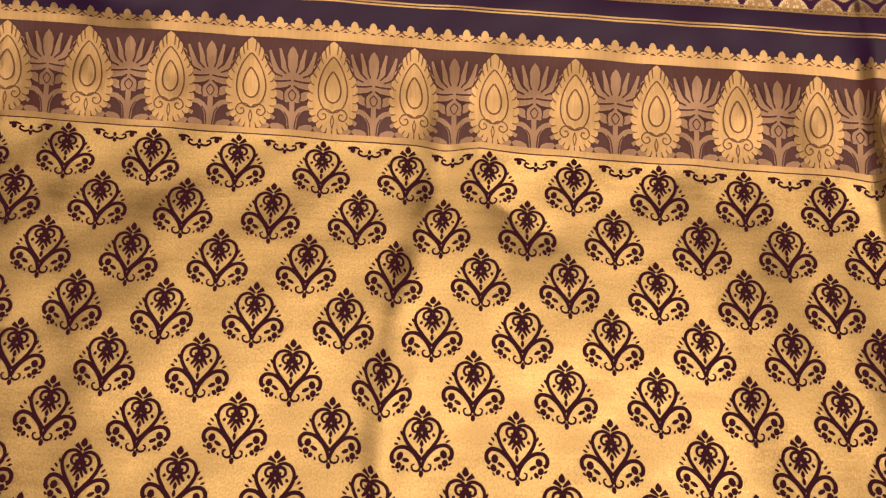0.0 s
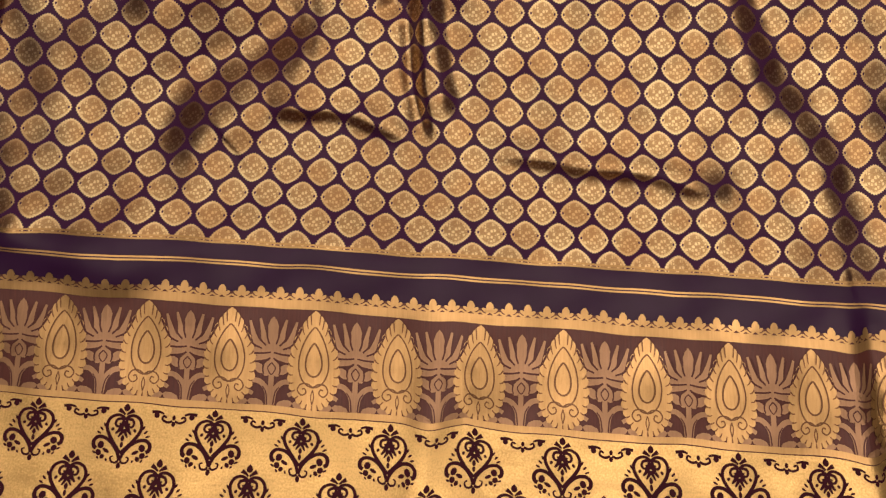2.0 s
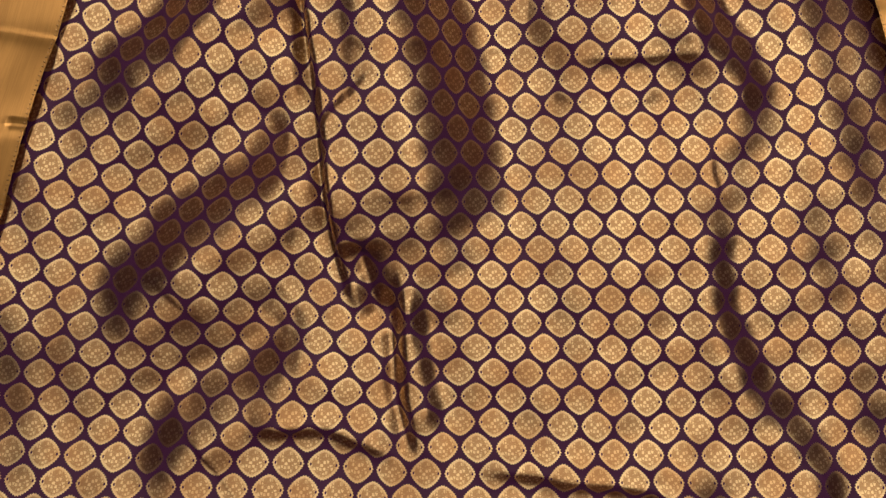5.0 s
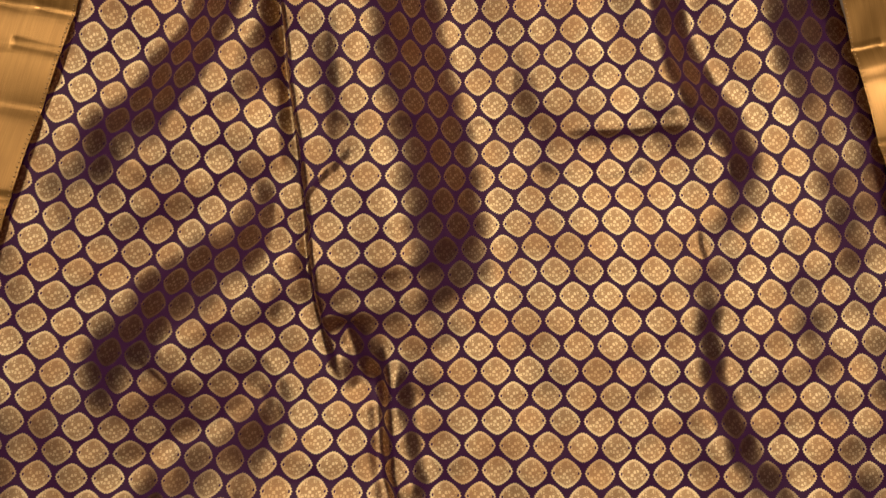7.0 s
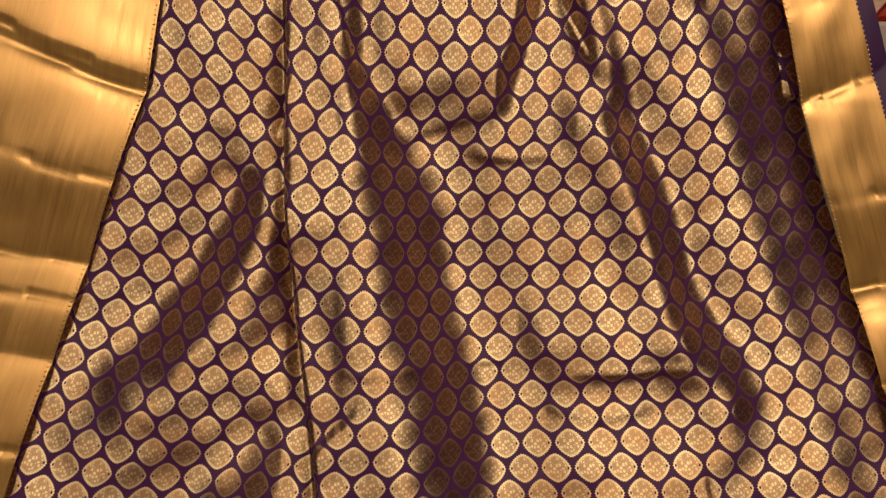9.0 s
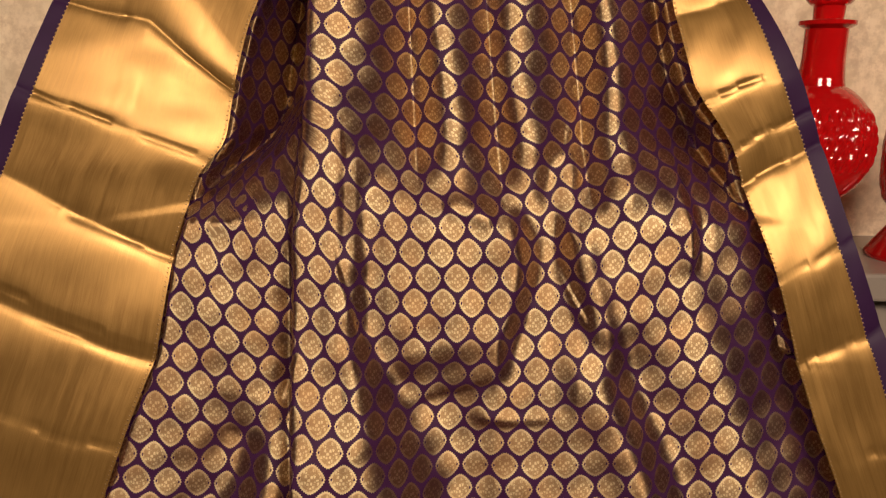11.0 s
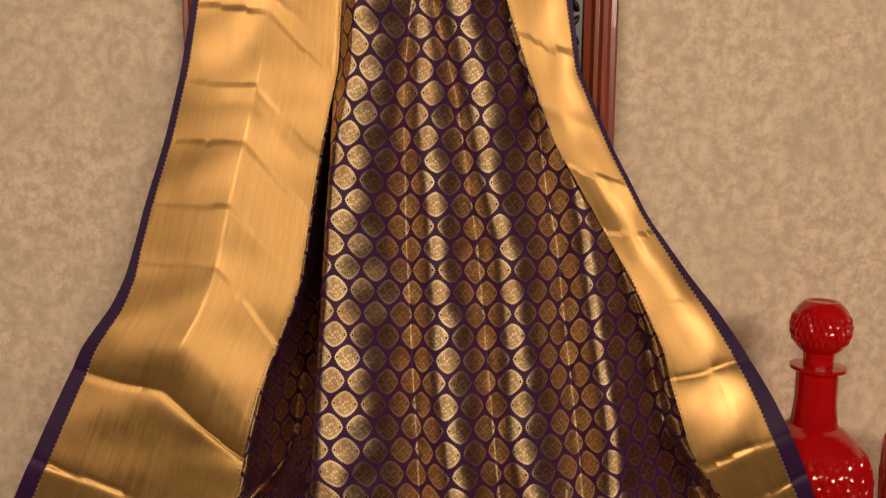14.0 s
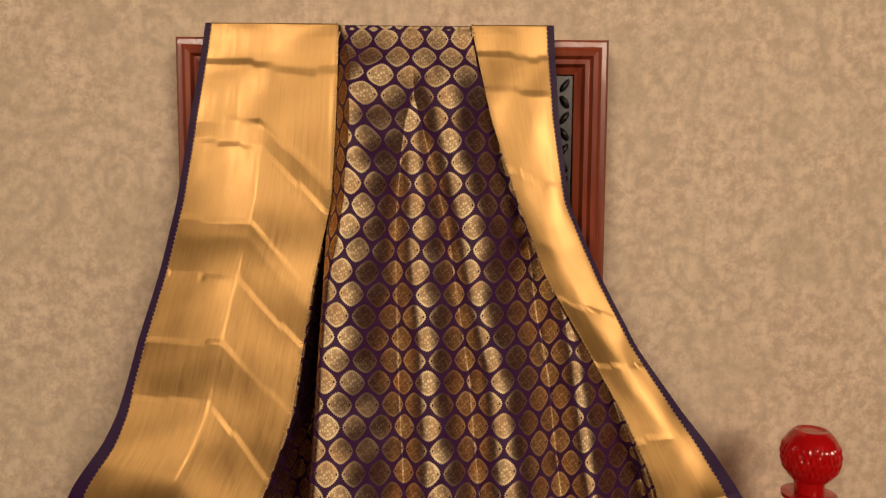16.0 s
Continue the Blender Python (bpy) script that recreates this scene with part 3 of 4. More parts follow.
def creases(l, marks, border, a):
    """Sharp cross creases with soft billows between them, deeper where the cloth spreads out."""
    _, _, zmid, _ = place(np.full(len(ls), 0.5), ls, border)
    keep = ls > line_l[6]
    m = np.array(sorted(float(np.interp(-z, -zmid[keep], ls[keep])) for z in marks))
    l = l + 0.0030 * np.sin(a * 4.1 + l * 7.0) + 0.0010 * np.sin(a * 11.0 + l * 19.0)
    i = np.clip(np.searchsorted(m, l) - 1, 0, len(m) - 2)
    d0, d1 = np.clip(l - m[i], 0, None), np.clip(m[i + 1] - l, 0, None)
    gap = m[i + 1] - m[i]
    # flat panels that tilt to and fro, as the cloth was folded away
    k = np.arange(len(m))
    open_fold = 1 / (1 + np.exp((np.interp(m, line_l, line_z) - 1.475) / 0.012))
    size = np.minimum(1.0, np.gradient(m) / 0.08)
    flip = np.where((k >= 9) & (border == "second"), -1.0, 1.0)
    stand = (0.0011 + 0.0036 * open_fold) * size * flip * np.where(k % 2 == 0, 1.0, -1.0) * (0.55 + 0.45 * np.abs(np.sin(k * 2.1 + 0.4)))
    panel = np.interp(l, m, stand)
    low = 1 / (1 + np.exp((np.interp(l, line_l, line_z) - 1.46) / 0.03))
    billow = (0.0004 + 0.0008 * low) * np.minimum(1.0, gap / 0.07) * np.sin(np.pi * np.clip(d0 / gap, 0, 1) ** 0.6)
    half = 2.3 * np.clip((a - 0.40) / 0.24, 0, 1)
    sharp = lambda k: 0.25 + np.abs(np.sin(k * 1.7 + half))
    hard = (0.0030 * low - 0.0007 * (1 - low)) * sharp(i) * np.exp(-d0 / (0.0042 + 0.003 * (1 - low))) + 0.0010 * low * sharp(i + 1) * np.exp(-d1 / 0.006)
    return panel + billow - hard


FIRST_MARKS = (1.99, 1.935, 1.875, 1.850, 1.772, 1.713, 1.646, 1.585, 1.520, 1.465, 1.368, 1.283, 1.197, 1.184, 1.098, 1.010, 0.975, 0.918, 0.840, 0.76, 0.68, 0.6, 0.5, 0.4, 0.3)
SECOND_MARKS = (1.99, 1.946, 1.909, 1.815, 1.680, 1.622, 1.554, 1.488, 1.414, 1.370, 1.338, 1.250, 1.168, 1.070, 0.986, 0.964, 0.900, 0.82, 0.74, 0.66, 0.56, 0.45, 0.3)


SELV_COLS = 7


def selvedge_share(z, border):
    """The part of a border's width that its dark selvedge takes."""
    if border == "first":
        return np.interp(z, (1.40, 1.50, 1.58, 2.0), (0.088, 0.080, 0.050, 0.048))
    return np.interp(z, (1.38, 1.50, 1.62, 1.75, 2.0), (0.20, 0.18, 0.12, 0.10, 0.09))


def sheet(cols, border=None):
    a, l = np.meshgrid(np.linspace(0, 1, cols), ls)
    if border:
        # the selvedge shows wider where the cloth lies flat
        share = selvedge_share(np.interp(l, line_l, line_z), border)
        k = SELV_COLS / (cols - 1)
        a = np.where(a < k, a * share / k, share + (a - k) * (1 - share) / (1 - k)) if border == "first" else 1 - np.where(1 - a < k, (1 - a) * share / k, share + (1 - a - k) * (1 - share) / (1 - k))
    x, y, z, lift = place(a, l, border)
    r = relief(x, z)
    if border:
        # borders are stiffer than the body
        join = (a if border == "first" else 1 - a) ** 4
        low = np.clip((1.36 - z) / 0.05, 0, 1)
        r = r * (0.03 + 0.15 * join * low) + creases(l, FIRST_MARKS if border == "first" else SECOND_MARKS, border, a)
        r = r + 0.0006 * np.sin(a * 9 + l * 31) * np.sin(l * 47 + 2.0)
        r = r + lift
    y = y - r
    # the cloth lies on the panel's frame and may sink into its field
    stop = np.where((z < 1.92) & (x > PX0 + 0.045) & (x < PX1 - 0.045), 1.218, 1.196)
    y = np.where((z > 1.15) & (l > line_l[6]), np.minimum(y, stop - 0.003 * np.exp(-np.abs(y - stop) / 0.01)), y)
    return np.stack((x, y, z), axis=-1), l


def normals_of(g):
    du, dv = np.gradient(g, axis=1), np.gradient(g, axis=0)
    n = np.cross(du, dv)
    n /= np.linalg.norm(n, axis=2, keepdims=True) + 1e-12
    return np.where((n[..., 1:2] > 0), -n, n)


def quads(rows, cols):
    i = np.arange(rows - 1)[:, None] * cols + np.arange(cols - 1)[None, :]
    return np.stack((i, i + cols, i + cols + 1, i + 1), axis=-1).reshape(-1, 4)


def strip(name, g, u, v, r0, r1, material, parent, label=""):
    """Rows r0 to r1 of a sheet as a mesh part."""
    sub, uu, vv = g[r0:r1 + 1], u[r0:r1 + 1], v[r0:r1 + 1]
    rows, cols = sub.shape[:2]
    return mesh_part(name, sub.reshape(-1, 3).tolist(), quads(rows, cols).tolist(), material, parent, label, np.stack((uu, vv), axis=-1).reshape(-1, 2))


COLS = 330
body_g, body_l = sheet(COLS)
body_n = normals_of(body_g)
arc = np.concatenate((np.zeros((len(ls), 1)), np.cumsum(np.linalg.norm(np.diff(body_g, axis=1), axis=2), axis=1)), axis=1)
width = np.convolve(np.pad(arc[:, -1], 40, mode="edge"), np.ones(81) / 81, mode="valid")
zc_rows = np.interp(ls, line_l, line_z)
width = width * (1 + 0.15 * bell(zc_rows, 1.15, 0.30))
frac = arc / arc[:, -1:]
ker = np.hanning(43)
ker /= ker.sum()
pad = np.pad(frac, ((21, 21), (0, 0)), mode="edge")
frac = sum(k * pad[i:i + len(ls)] for i, k in enumerate(ker))
body_u = (frac - 0.47) * width[:, None]
row = lambda l: int(round(l / LENGTH * (len(ls) - 1)))
body_v = body_l - L_END + PITCH_V * 0.02


def even_weave(g, u, v, fixed, rounds=500):
    """Lets the weave settle so that its threads keep their length over the folds."""
    q = np.stack((u, v), axis=-1)
    pairs = []
    for dr, dc in ((0, 1), (1, 0), (1, 1), (1, -1)):
        a = (slice(0, g.shape[0] - dr), slice(max(0, -dc), g.shape[1] - max(0, dc)))
        b = (slice(dr, g.shape[0]), slice(max(0, dc), g.shape[1] + min(0, dc)))
        pairs.append((a, b, np.linalg.norm(g[b] - g[a], axis=2)))
    for _ in range(rounds):
        move, count = np.zeros_like(q), np.zeros(q.shape[:2])
        for a, b, want in pairs:
            d = q[b] - q[a]
            n = np.linalg.norm(d, axis=2) + 1e-9
            c = d * ((n - want) / n * 0.5)[..., None]
            move[a] += c
            move[b] -= c
            count[a] += 1
            count[b] += 1
        q += 1.2 * move / count[..., None]
        q[fixed, :, 1] = v[fixed]
    return q


def spread(coarse, rr, cc, rows, cols):
    """A coarse grid of values brought to every row and column."""
    half = np.stack([np.interp(np.arange(cols), cc, line) for line in coarse])
    return np.stack([np.interp(np.arange(rows), rr, half[:, c]) for c in range(cols)], axis=1)


_end = row(L_END)
rr = np.unique(np.concatenate((np.arange(0, _end, 3), [_end])))
cc = np.unique(np.concatenate((np.arange(0, COLS, 3), [COLS - 1])))
_q = even_weave(body_g[np.ix_(rr, cc)], body_u[np.ix_(rr, cc)], body_v[np.ix_(rr, cc)], -1)
weave_u, weave_v = body_u.copy(), body_v.copy()
weave_u[:_end + 1] = spread(_q[..., 0], rr, cc, _end + 1, COLS)
weave_v[:_end + 1] = spread(_q[..., 1], rr, cc, _end + 1, COLS)


def on_cloth(u, l, lift):
    """The place on the cloth at u across and l along, a little above it."""
    u, l = np.atleast_1d(u).astype(float), np.atleast_1d(l).astype(float)
    out = np.empty((len(u), 3))
    k = np.clip(l / LENGTH * (len(ls) - 1), 0, len(ls) - 1.001)
    for i in range(len(u)):
        r = int(k[i])
        f = k[i] - r
        p = []
        for rr in (r, r + 1):
            j = np.interp(u[i], body_u[rr], np.arange(COLS))
            c = min(int(j), COLS - 2)
            g = j - c
            p.append(body_g[rr, c] * (1 - g) + body_g[rr, c + 1] * g + lift * (body_n[rr, c] * (1 - g) + body_n[rr, c + 1] * g))
        out[i] = p[0] * (1 - f) + p[1] * f
    return out


body = strip("body", body_g, weave_u, weave_v, 0, row(L_END), M_BODY, saree, "aubergine silk woven with staggered gold medallions")
plain_band = strip("plain_band", body_g, body_u, body_l, row(L_END), row(L_CROWN), M_SILK, saree, "plain dark aubergine silk band")
pallu_band = strip("pallu_band", body_g, body_u, body_l, row(L_CROWN), row(L_FIELD), M_GROUND, saree, "maroon woven band with bronze lotuses and gold teardrops")
pallu = strip("pallu", body_g, body_u, body_l, row(L_FIELD), len(ls) - 1, M_PALLU, saree, "shiny gold zari end piece with aubergine motifs")

for side, cols in (("first", 90), ("second", 60)):
    g, l = sheet(cols, side)
    a = np.linspace(0, 1, cols)
    wid = 0.17 if side == "first" else 0.11
    u = np.broadcast_to(a * wid, l.shape)
    cut = SELV_COLS if side == "first" else cols - 1 - SELV_COLS
    k = slice(cut, None) if side == "first" else slice(0, cut + 1)
    b = strip("border", g[:, k], u[:, k], l[:, k], 0, len(ls) - 1, M_BORDER, saree, "creased plain gold zari border")
    k = slice(0, cut + 1) if side == "first" else slice(cut, None)
    strip("selvedge", g[:, k], u[:, k], l[:, k], 0, len(ls) - 1, M_SILK, saree, "narrow aubergine selvedge")
    # row of stitched gold beads along the seams
    n = normals_of(g)
    for col in ((cut, cols - 2) if side == "first" else (cut, 1)):
        verts, faces = [], []
        pts, nn = g[:, col], n[:, col]
        run = np.concatenate(([0], np.cumsum(np.linalg.norm(np.diff(pts, axis=0), axis=1))))
        for d in np.arange(0.02, run[-1] - 0.3, 0.0046):
            c = np.array([np.interp(d, run, pts[:, q]) for q in range(3)]) + 0.0006 * np.array([np.interp(d, run, nn[:, q]) for q in range(3)])
            o = len(verts)
            for dx, dy, dz in ((-1, 0, 0), (1, 0, 0), (0, 0, 1), (0, 0, -1), (0, -1, 0)):
                verts.append(tuple(c + np.array((dx * 0.0012, dy * 0.0009, dz * 0.0012))))
            faces += [(o, o + 4, o + 2), (o + 2, o + 4, o + 1), (o + 1, o + 4, o + 3), (o + 3, o + 4, o)]
        tagged(mesh_part("bead_stitching", verts, faces, M_MOTIF, b, "row of tiny gold stitches", [(v[0], v[2]) for v in verts]), kind="stuff")


# ---- woven motifs ----
class Drawing:
    """Flat shapes in cloth coordinates: x across, y up towards the panel, in metres."""

    def __init__(self):
        self.v, self.f, self.bold = [], [], 1.0

    def fan(self, pts):
        o = len(self.v)
        c = (sum(p[0] for p in pts) / len(pts), sum(p[1] for p in pts) / len(pts))
        n = len(pts)
        rings = (1.0,) if n < 40 else (0.33, 0.66, 0.85, 1.0)
        self.v += [c] + [(c[0] + (x - c[0]) * k, c[1] + (y - c[1]) * k) for k in rings for x, y in pts]
        self.f += [(o, o + 1 + i, o + 1 + (i + 1) % n) for i in range(n)]
        for q in range(len(rings) - 1):
            a, b = o + 1 + q * n, o + 1 + (q + 1) * n
            self.f += [(a + i, b + i, b + (i + 1) % n, a + (i + 1) % n) for i in range(n)]

    def blob(self, x, y, rx, ry, turn=0.0, n=8, point=0.0):
        pts = []
        for i in range(n):
            t = 2 * math.pi * i / n
            k = 1 + point * max(0, math.sin(t)) ** 6
            px, py = rx * math.cos(t), ry * math.sin(t) * k
            pts.append((x + px * math.cos(turn) - py * math.sin(turn), y + px * math.sin(turn) + py * math.cos(turn)))
        self.fan(pts)

    def stroke(self, pts, w, w2=None):
        """A curve through pts, smoothed, of width w to w2."""
        w2 = w if w2 is None else w2
        p = [np.array(q, float) for q in pts]
        p = [2 * p[0] - p[1]] + p + [2 * p[-1] - p[-2]]
        line = []
        for i in range(1, len(p) - 2):
            for k in range(4):
                t = k / 4
                line.append(0.5 * (2 * p[i] + (p[i + 1] - p[i - 1]) * t + (2 * p[i - 1] - 5 * p[i] + 4 * p[i + 1] - p[i + 2]) * t * t + (3 * p[i] - p[i - 1] - 3 * p[i + 1] + p[i + 2]) * t ** 3))
        line.append(p[-2])
        o, m = len(self.v), len(line)
        for i, q in enumerate(line):
            d = line[min(i + 1, m - 1)] - line[max(i - 1, 0)]
            d = d / (np.linalg.norm(d) + 1e-9)
            h = self.bold * (w + (w2 - w) * i / (m - 1)) / 2
            self.v += [(q[0] - d[1] * h, q[1] + d[0] * h), (q[0] + d[1] * h, q[1] - d[0] * h)]
        self.f += [(o + 2 * i, o + 2 * i + 1, o + 2 * i + 3, o + 2 * i + 2) for i in range(m - 1)]

    def both(self, what, *args, **k):
        """A shape and its mirror image."""
        if what == "stroke":
            self.stroke(*args, **k)
            self.stroke([(-x, y) for x, y in args[0]], *args[1:], **k)
        else:
            self.blob(*args, **k)
            x, y, rx, ry, *rest = args
            self.blob(-x, y, rx, ry, *([-rest[0]] if rest else []), **k)


def lay(name, d, u, l, size, material, parent, lift, label=""):
    tall = (BAND_H - 0.0195) / (1.2 * 0.069)
    p = np.array(d.v) * size * np.array({"butta": (1.24, 1.27), "teardrop": (1.0, tall), "teardrop_outline": (1.0, tall), "lotus": (1.0, tall), "lotus_ground": (1.0, tall)}.get(name, (1.0, 1.0)))
    pos = on_cloth(u + p[:, 0], l - p[:, 1], lift)
    return mesh_part(name, pos.tolist(), d.f, material, parent, label, np.stack((u + p[:, 0], l - p[:, 1]), axis=-1), smooth=False)


def butta():
    d = Drawing()
    d.bold = 1.45
    # bud and its two leaves
    d.blob(0, 0.925, 0.050, 0.055, n=8, point=0.4)
    d.both("stroke", ((0.01, 0.82), (0.06, 0.86), (0.115, 0.895)), 0.018, 0.050)
    # heart
    d.both("stroke", ((0.0, 0.745), (0.05, 0.795), (0.13, 0.810), (0.22, 0.765), (0.265, 0.665), (0.245, 0.555), (0.165, 0.425), (0.075, 0.315), (0.0, 0.225)), 0.030, 0.040)
    d.both("stroke", ((0.0, 0.735), (0.055, 0.755), (0.120, 0.735), (0.140, 0.675), (0.105, 0.630), (0.060, 0.650), (0.075, 0.690)), 0.036, 0.020)
    d.both("stroke", ((0.0, 0.725), (0.035, 0.640), (0.080, 0.565), (0.120, 0.520)), 0.060, 0.020)
    d.both("stroke", ((0.0, 0.600), (0.030, 0.540), (0.070, 0.470)), 0.050, 0.016)
    d.both("blob", 0.170, 0.585, 0.024, 0.030, 0.6)
    d.blob(0, 0.455, 0.030, 0.045, n=8, point=0.4)
    d.blob(0, 0.360, 0.026, 0.050, n=8)
    # leaves outside the heart
    for x, y, a in ((0.300, 0.640, 0.5), (0.340, 0.575, 0.8), (0.375, 0.510, 1.1)):
        d.both("blob", x, y, 0.018, 0.040, -a, n=6)
    # side lobes with balls and leaves
    d.both("stroke", ((0.0, 0.110), (0.045, 0.235), (0.135, 0.355), (0.250, 0.435), (0.365, 0.445), (0.430, 0.380), (0.425, 0.295), (0.380, 0.265)), 0.034, 0.044)
    d.both("blob", 0.315, 0.325, 0.052, 0.062, 0.3)
    d.both("blob", 0.225, 0.250, 0.060, 0.030, 0.5)
    d.both("blob", 0.335, 0.205, 0.046, 0.052, -0.4)
    d.both("blob", 0.270, 0.150, 0.034, 0.042, 0.6)
    d.both("blob", 0.405, 0.200, 0.018, 0.034, -1.0, n=6)
    d.both("blob", 0.335, 0.125, 0.016, 0.030, -0.6, n=6)
    d.both("blob", 0.200, 0.110, 0.016, 0.028, -0.3, n=6)
    d.both("stroke", ((0.015, 0.105), (0.060, 0.075), (0.120, 0.095), (0.135, 0.155), (0.095, 0.175)), 0.026, 0.016)
    d.blob(0, 0.035, 0.034, 0.050, n=8)
    return d


def pendant():
    d = Drawing()
    d.bold = 1.9
    d.both("blob", 0.34, -0.05, 0.055, 0.060)
    d.both("stroke", ((0.02, -0.14), (0.12, -0.17), (0.22, -0.12), (0.20, -0.05), (0.14, -0.08)), 0.028, 0.020)
    d.both("stroke", ((0.20, -0.01), (0.30, 0.02), (0.44, 0.0)), 0.020, 0.035)
    d.blob(0, -0.20, 0.040, 0.055)
    d.blob(0, -0.07, 0.035, 0.055)
    return d


def teardrop_points(w, h, n, scallop=0.0, bumps=0):
    """A drop with its point up, w and h half its width and height."""
    pts = []
    for i in range(n):
        t = 2 * math.pi * i / n
        k = 1 + scallop * min(1.0, min(t, 2 * math.pi - t)) * (abs(math.sin(bumps * t / 2)) - 0.5)
        pts.append((1.30 * w * math.sin(t) * abs(math.sin(t / 2)) ** 0.60 * k, h * math.cos(t) * (1 + 0.4 * (k - 1))))
    return pts


def teardrop():
    d = Drawing()
    d.fan(teardrop_points(0.300, 0.60, 120, 0.10, 30))
    return d


def teardrop_lines():
    d = Drawing()
    for w, h, y, t in ((0.095, 0.20, 0.0, 0.022), (0.175, 0.36, 0.03, 0.018)):
        pts = [(x, yy + y) for x, yy in teardrop_points(w, h, 22)]
        d.stroke(pts + [pts[0]], t)
    # short gaps between the petals of the rim
    rim = teardrop_points(0.300, 0.60, 30)
    for i, (x, y) in enumerate(rim):
        if 1 < i < 29:
            d.stroke(((x * 0.99, y * 0.99), (x * 0.90, y * 0.90 - 0.030), (x * 0.80, y * 0.83 - 0.040)), 0.020, 0.010)
    # two curls at the foot
    d.both("stroke", ((0.0, -0.33), (0.07, -0.29), (0.155, -0.30), (0.195, -0.37), (0.145, -0.43), (0.085, -0.40), (0.10, -0.35), (0.135, -0.36)), 0.018, 0.016)
    d.both("stroke", ((0.0, -0.53), (0.02, -0.44), (0.0, -0.36)), 0.014, 0.012)
    return d


def lotus():
    d = Drawing()
    # open flower
    d.blob(0, 0.30, 0.085, 0.190, n=12, point=0.2)
    d.both("stroke", ((0.03, 0.10), (0.105, 0.20), (0.135, 0.33), (0.175, 0.49)), 0.12, 0.03)
    d.both("stroke", ((0.05, 0.09), (0.19, 0.15), (0.255, 0.28), (0.310, 0.46)), 0.13, 0.03)
    d.both("stroke", ((0.07, 0.06), (0.26, 0.07), (0.375, 0.18), (0.455, 0.37)), 0.13, 0.03)
    d.blob(0, 0.10, 0.12, 0.055)
    # leaves below it
    d.both("stroke", ((0.0, 0.03), (0.13, -0.01), (0.26, -0.03), (0.33, 0.03)), 0.085, 0.03)
    d.both("blob", 0.055, -0.15, 0.065, 0.095, 0.35, n=12, point=0.3)
    d.both("blob", 0.165, -0.145, 0.055, 0.085, -0.9, n=10)
    d.both("blob", 0.285, -0.110, 0.045, 0.070, -1.2, n=8)
    # scrolls and foot
    d.both("stroke", ((0.02, -0.60), (0.05, -0.42), (0.15, -0.31), (0.27, -0.31), (0.31, -0.41), (0.23, -0.47)), 0.080, 0.05)
    d.both("blob", 0.19, -0.58, 0.11, 0.050, 0.2, n=8)
    d.both("blob", 0.37, -0.58, 0.08, 0.045, -0.3, n=8)
    d.both("blob", 0.43, -0.43, 0.05, 0.06, n=8)
    d.both("blob", 0.40, -0.28, 0.035, 0.05, 0.6, n=8)
    d.stroke(((0, 0.1), (0, -0.2), (0, -0.62)), 0.070)
    return d


def lotus_gaps():
    """Dark lines down the middle of the leaves and between the scrolls."""
    d = Drawing()
    d.both("stroke", ((0.045, 0.16), (0.075, 0.25), (0.082, 0.36), (0.105, 0.46)), 0.020, 0.030)
    d.both("stroke", ((0.09, 0.14), (0.165, 0.22), (0.195, 0.33), (0.235, 0.45)), 0.020, 0.030)
    d.both("stroke", ((0.14, 0.10), (0.25, 0.15), (0.310, 0.24), (0.375, 0.38)), 0.020, 0.030)
    d.both("stroke", ((0.02, 0.055), (0.12, 0.040), (0.24, 0.035)), 0.020, 0.024)
    d.both("stroke", ((0.02, -0.015), (0.10, -0.055), (0.20, -0.070)), 0.022, 0.020)
    d.both("stroke", ((0.0, -0.07), (0.05, -0.13), (0.03, -0.19), (0.0, -0.22)), 0.016, 0.012)
    d.both("stroke", ((0.105, -0.08), (0.115, -0.16), (0.10, -0.22)), 0.022, 0.014)
    d.both("stroke", ((0.040, -0.60), (0.060, -0.45), (0.11, -0.37)), 0.018, 0.014)
    return d


BUTTA_U, BUTTA_V, BUTTA = 0.0768, 0.0935, 0.0455
U0 = -0.0315
flower, half_flower = butta(), pendant()
drop, drop_lines, lot, lot_gaps = teardrop(), teardrop_lines(), lotus(), lotus_gaps()
BAND_H = L_FIELD - L_CROWN
for c in range(-6, 7):
    u = U0 + 0.001 + c * 0.0745
    mid = L_CROWN + 0.0148 + (BAND_H - 0.020) / 2
    t = lay("teardrop", drop, u, mid, 0.069, M_MOTIF, pallu_band, 0.0009, "raised scalloped gold teardrop")
    lay("teardrop_outline", drop_lines, u, mid, 0.069, M_MAUVE, t, 0.0015, "fine brown woven outlines")
    lay("lotus", lot, u + 0.03725, mid, 0.067, M_LOTUS, pallu_band, 0.0006, "bronze woven lotus")
    lay("lotus_ground", lot_gaps, u + 0.03725, mid, 0.067, M_GROUND, pallu_band, 0.0011, "dark lines between petals")
    lay("pendant", half_flower, U0 + (c + 0.5) * BUTTA_U, L_FIELD + 0.008, BUTTA * 0.98, M_INK, pallu, 0.0006, "small aubergine woven pendant")
for r in range(10):
    for c in range(-7, 8):
        l = L_FIELD + 0.060 + r * BUTTA_V / 2
        u = U0 + (c + 0.5 * (r % 2)) * BUTTA_U - 0.06 * (l - L_FIELD)
        if -0.46 < u < 0.50 and l < LENGTH - 0.25:
            lay("butta", flower, u, l, BUTTA, M_INK, pallu, 0.0006)


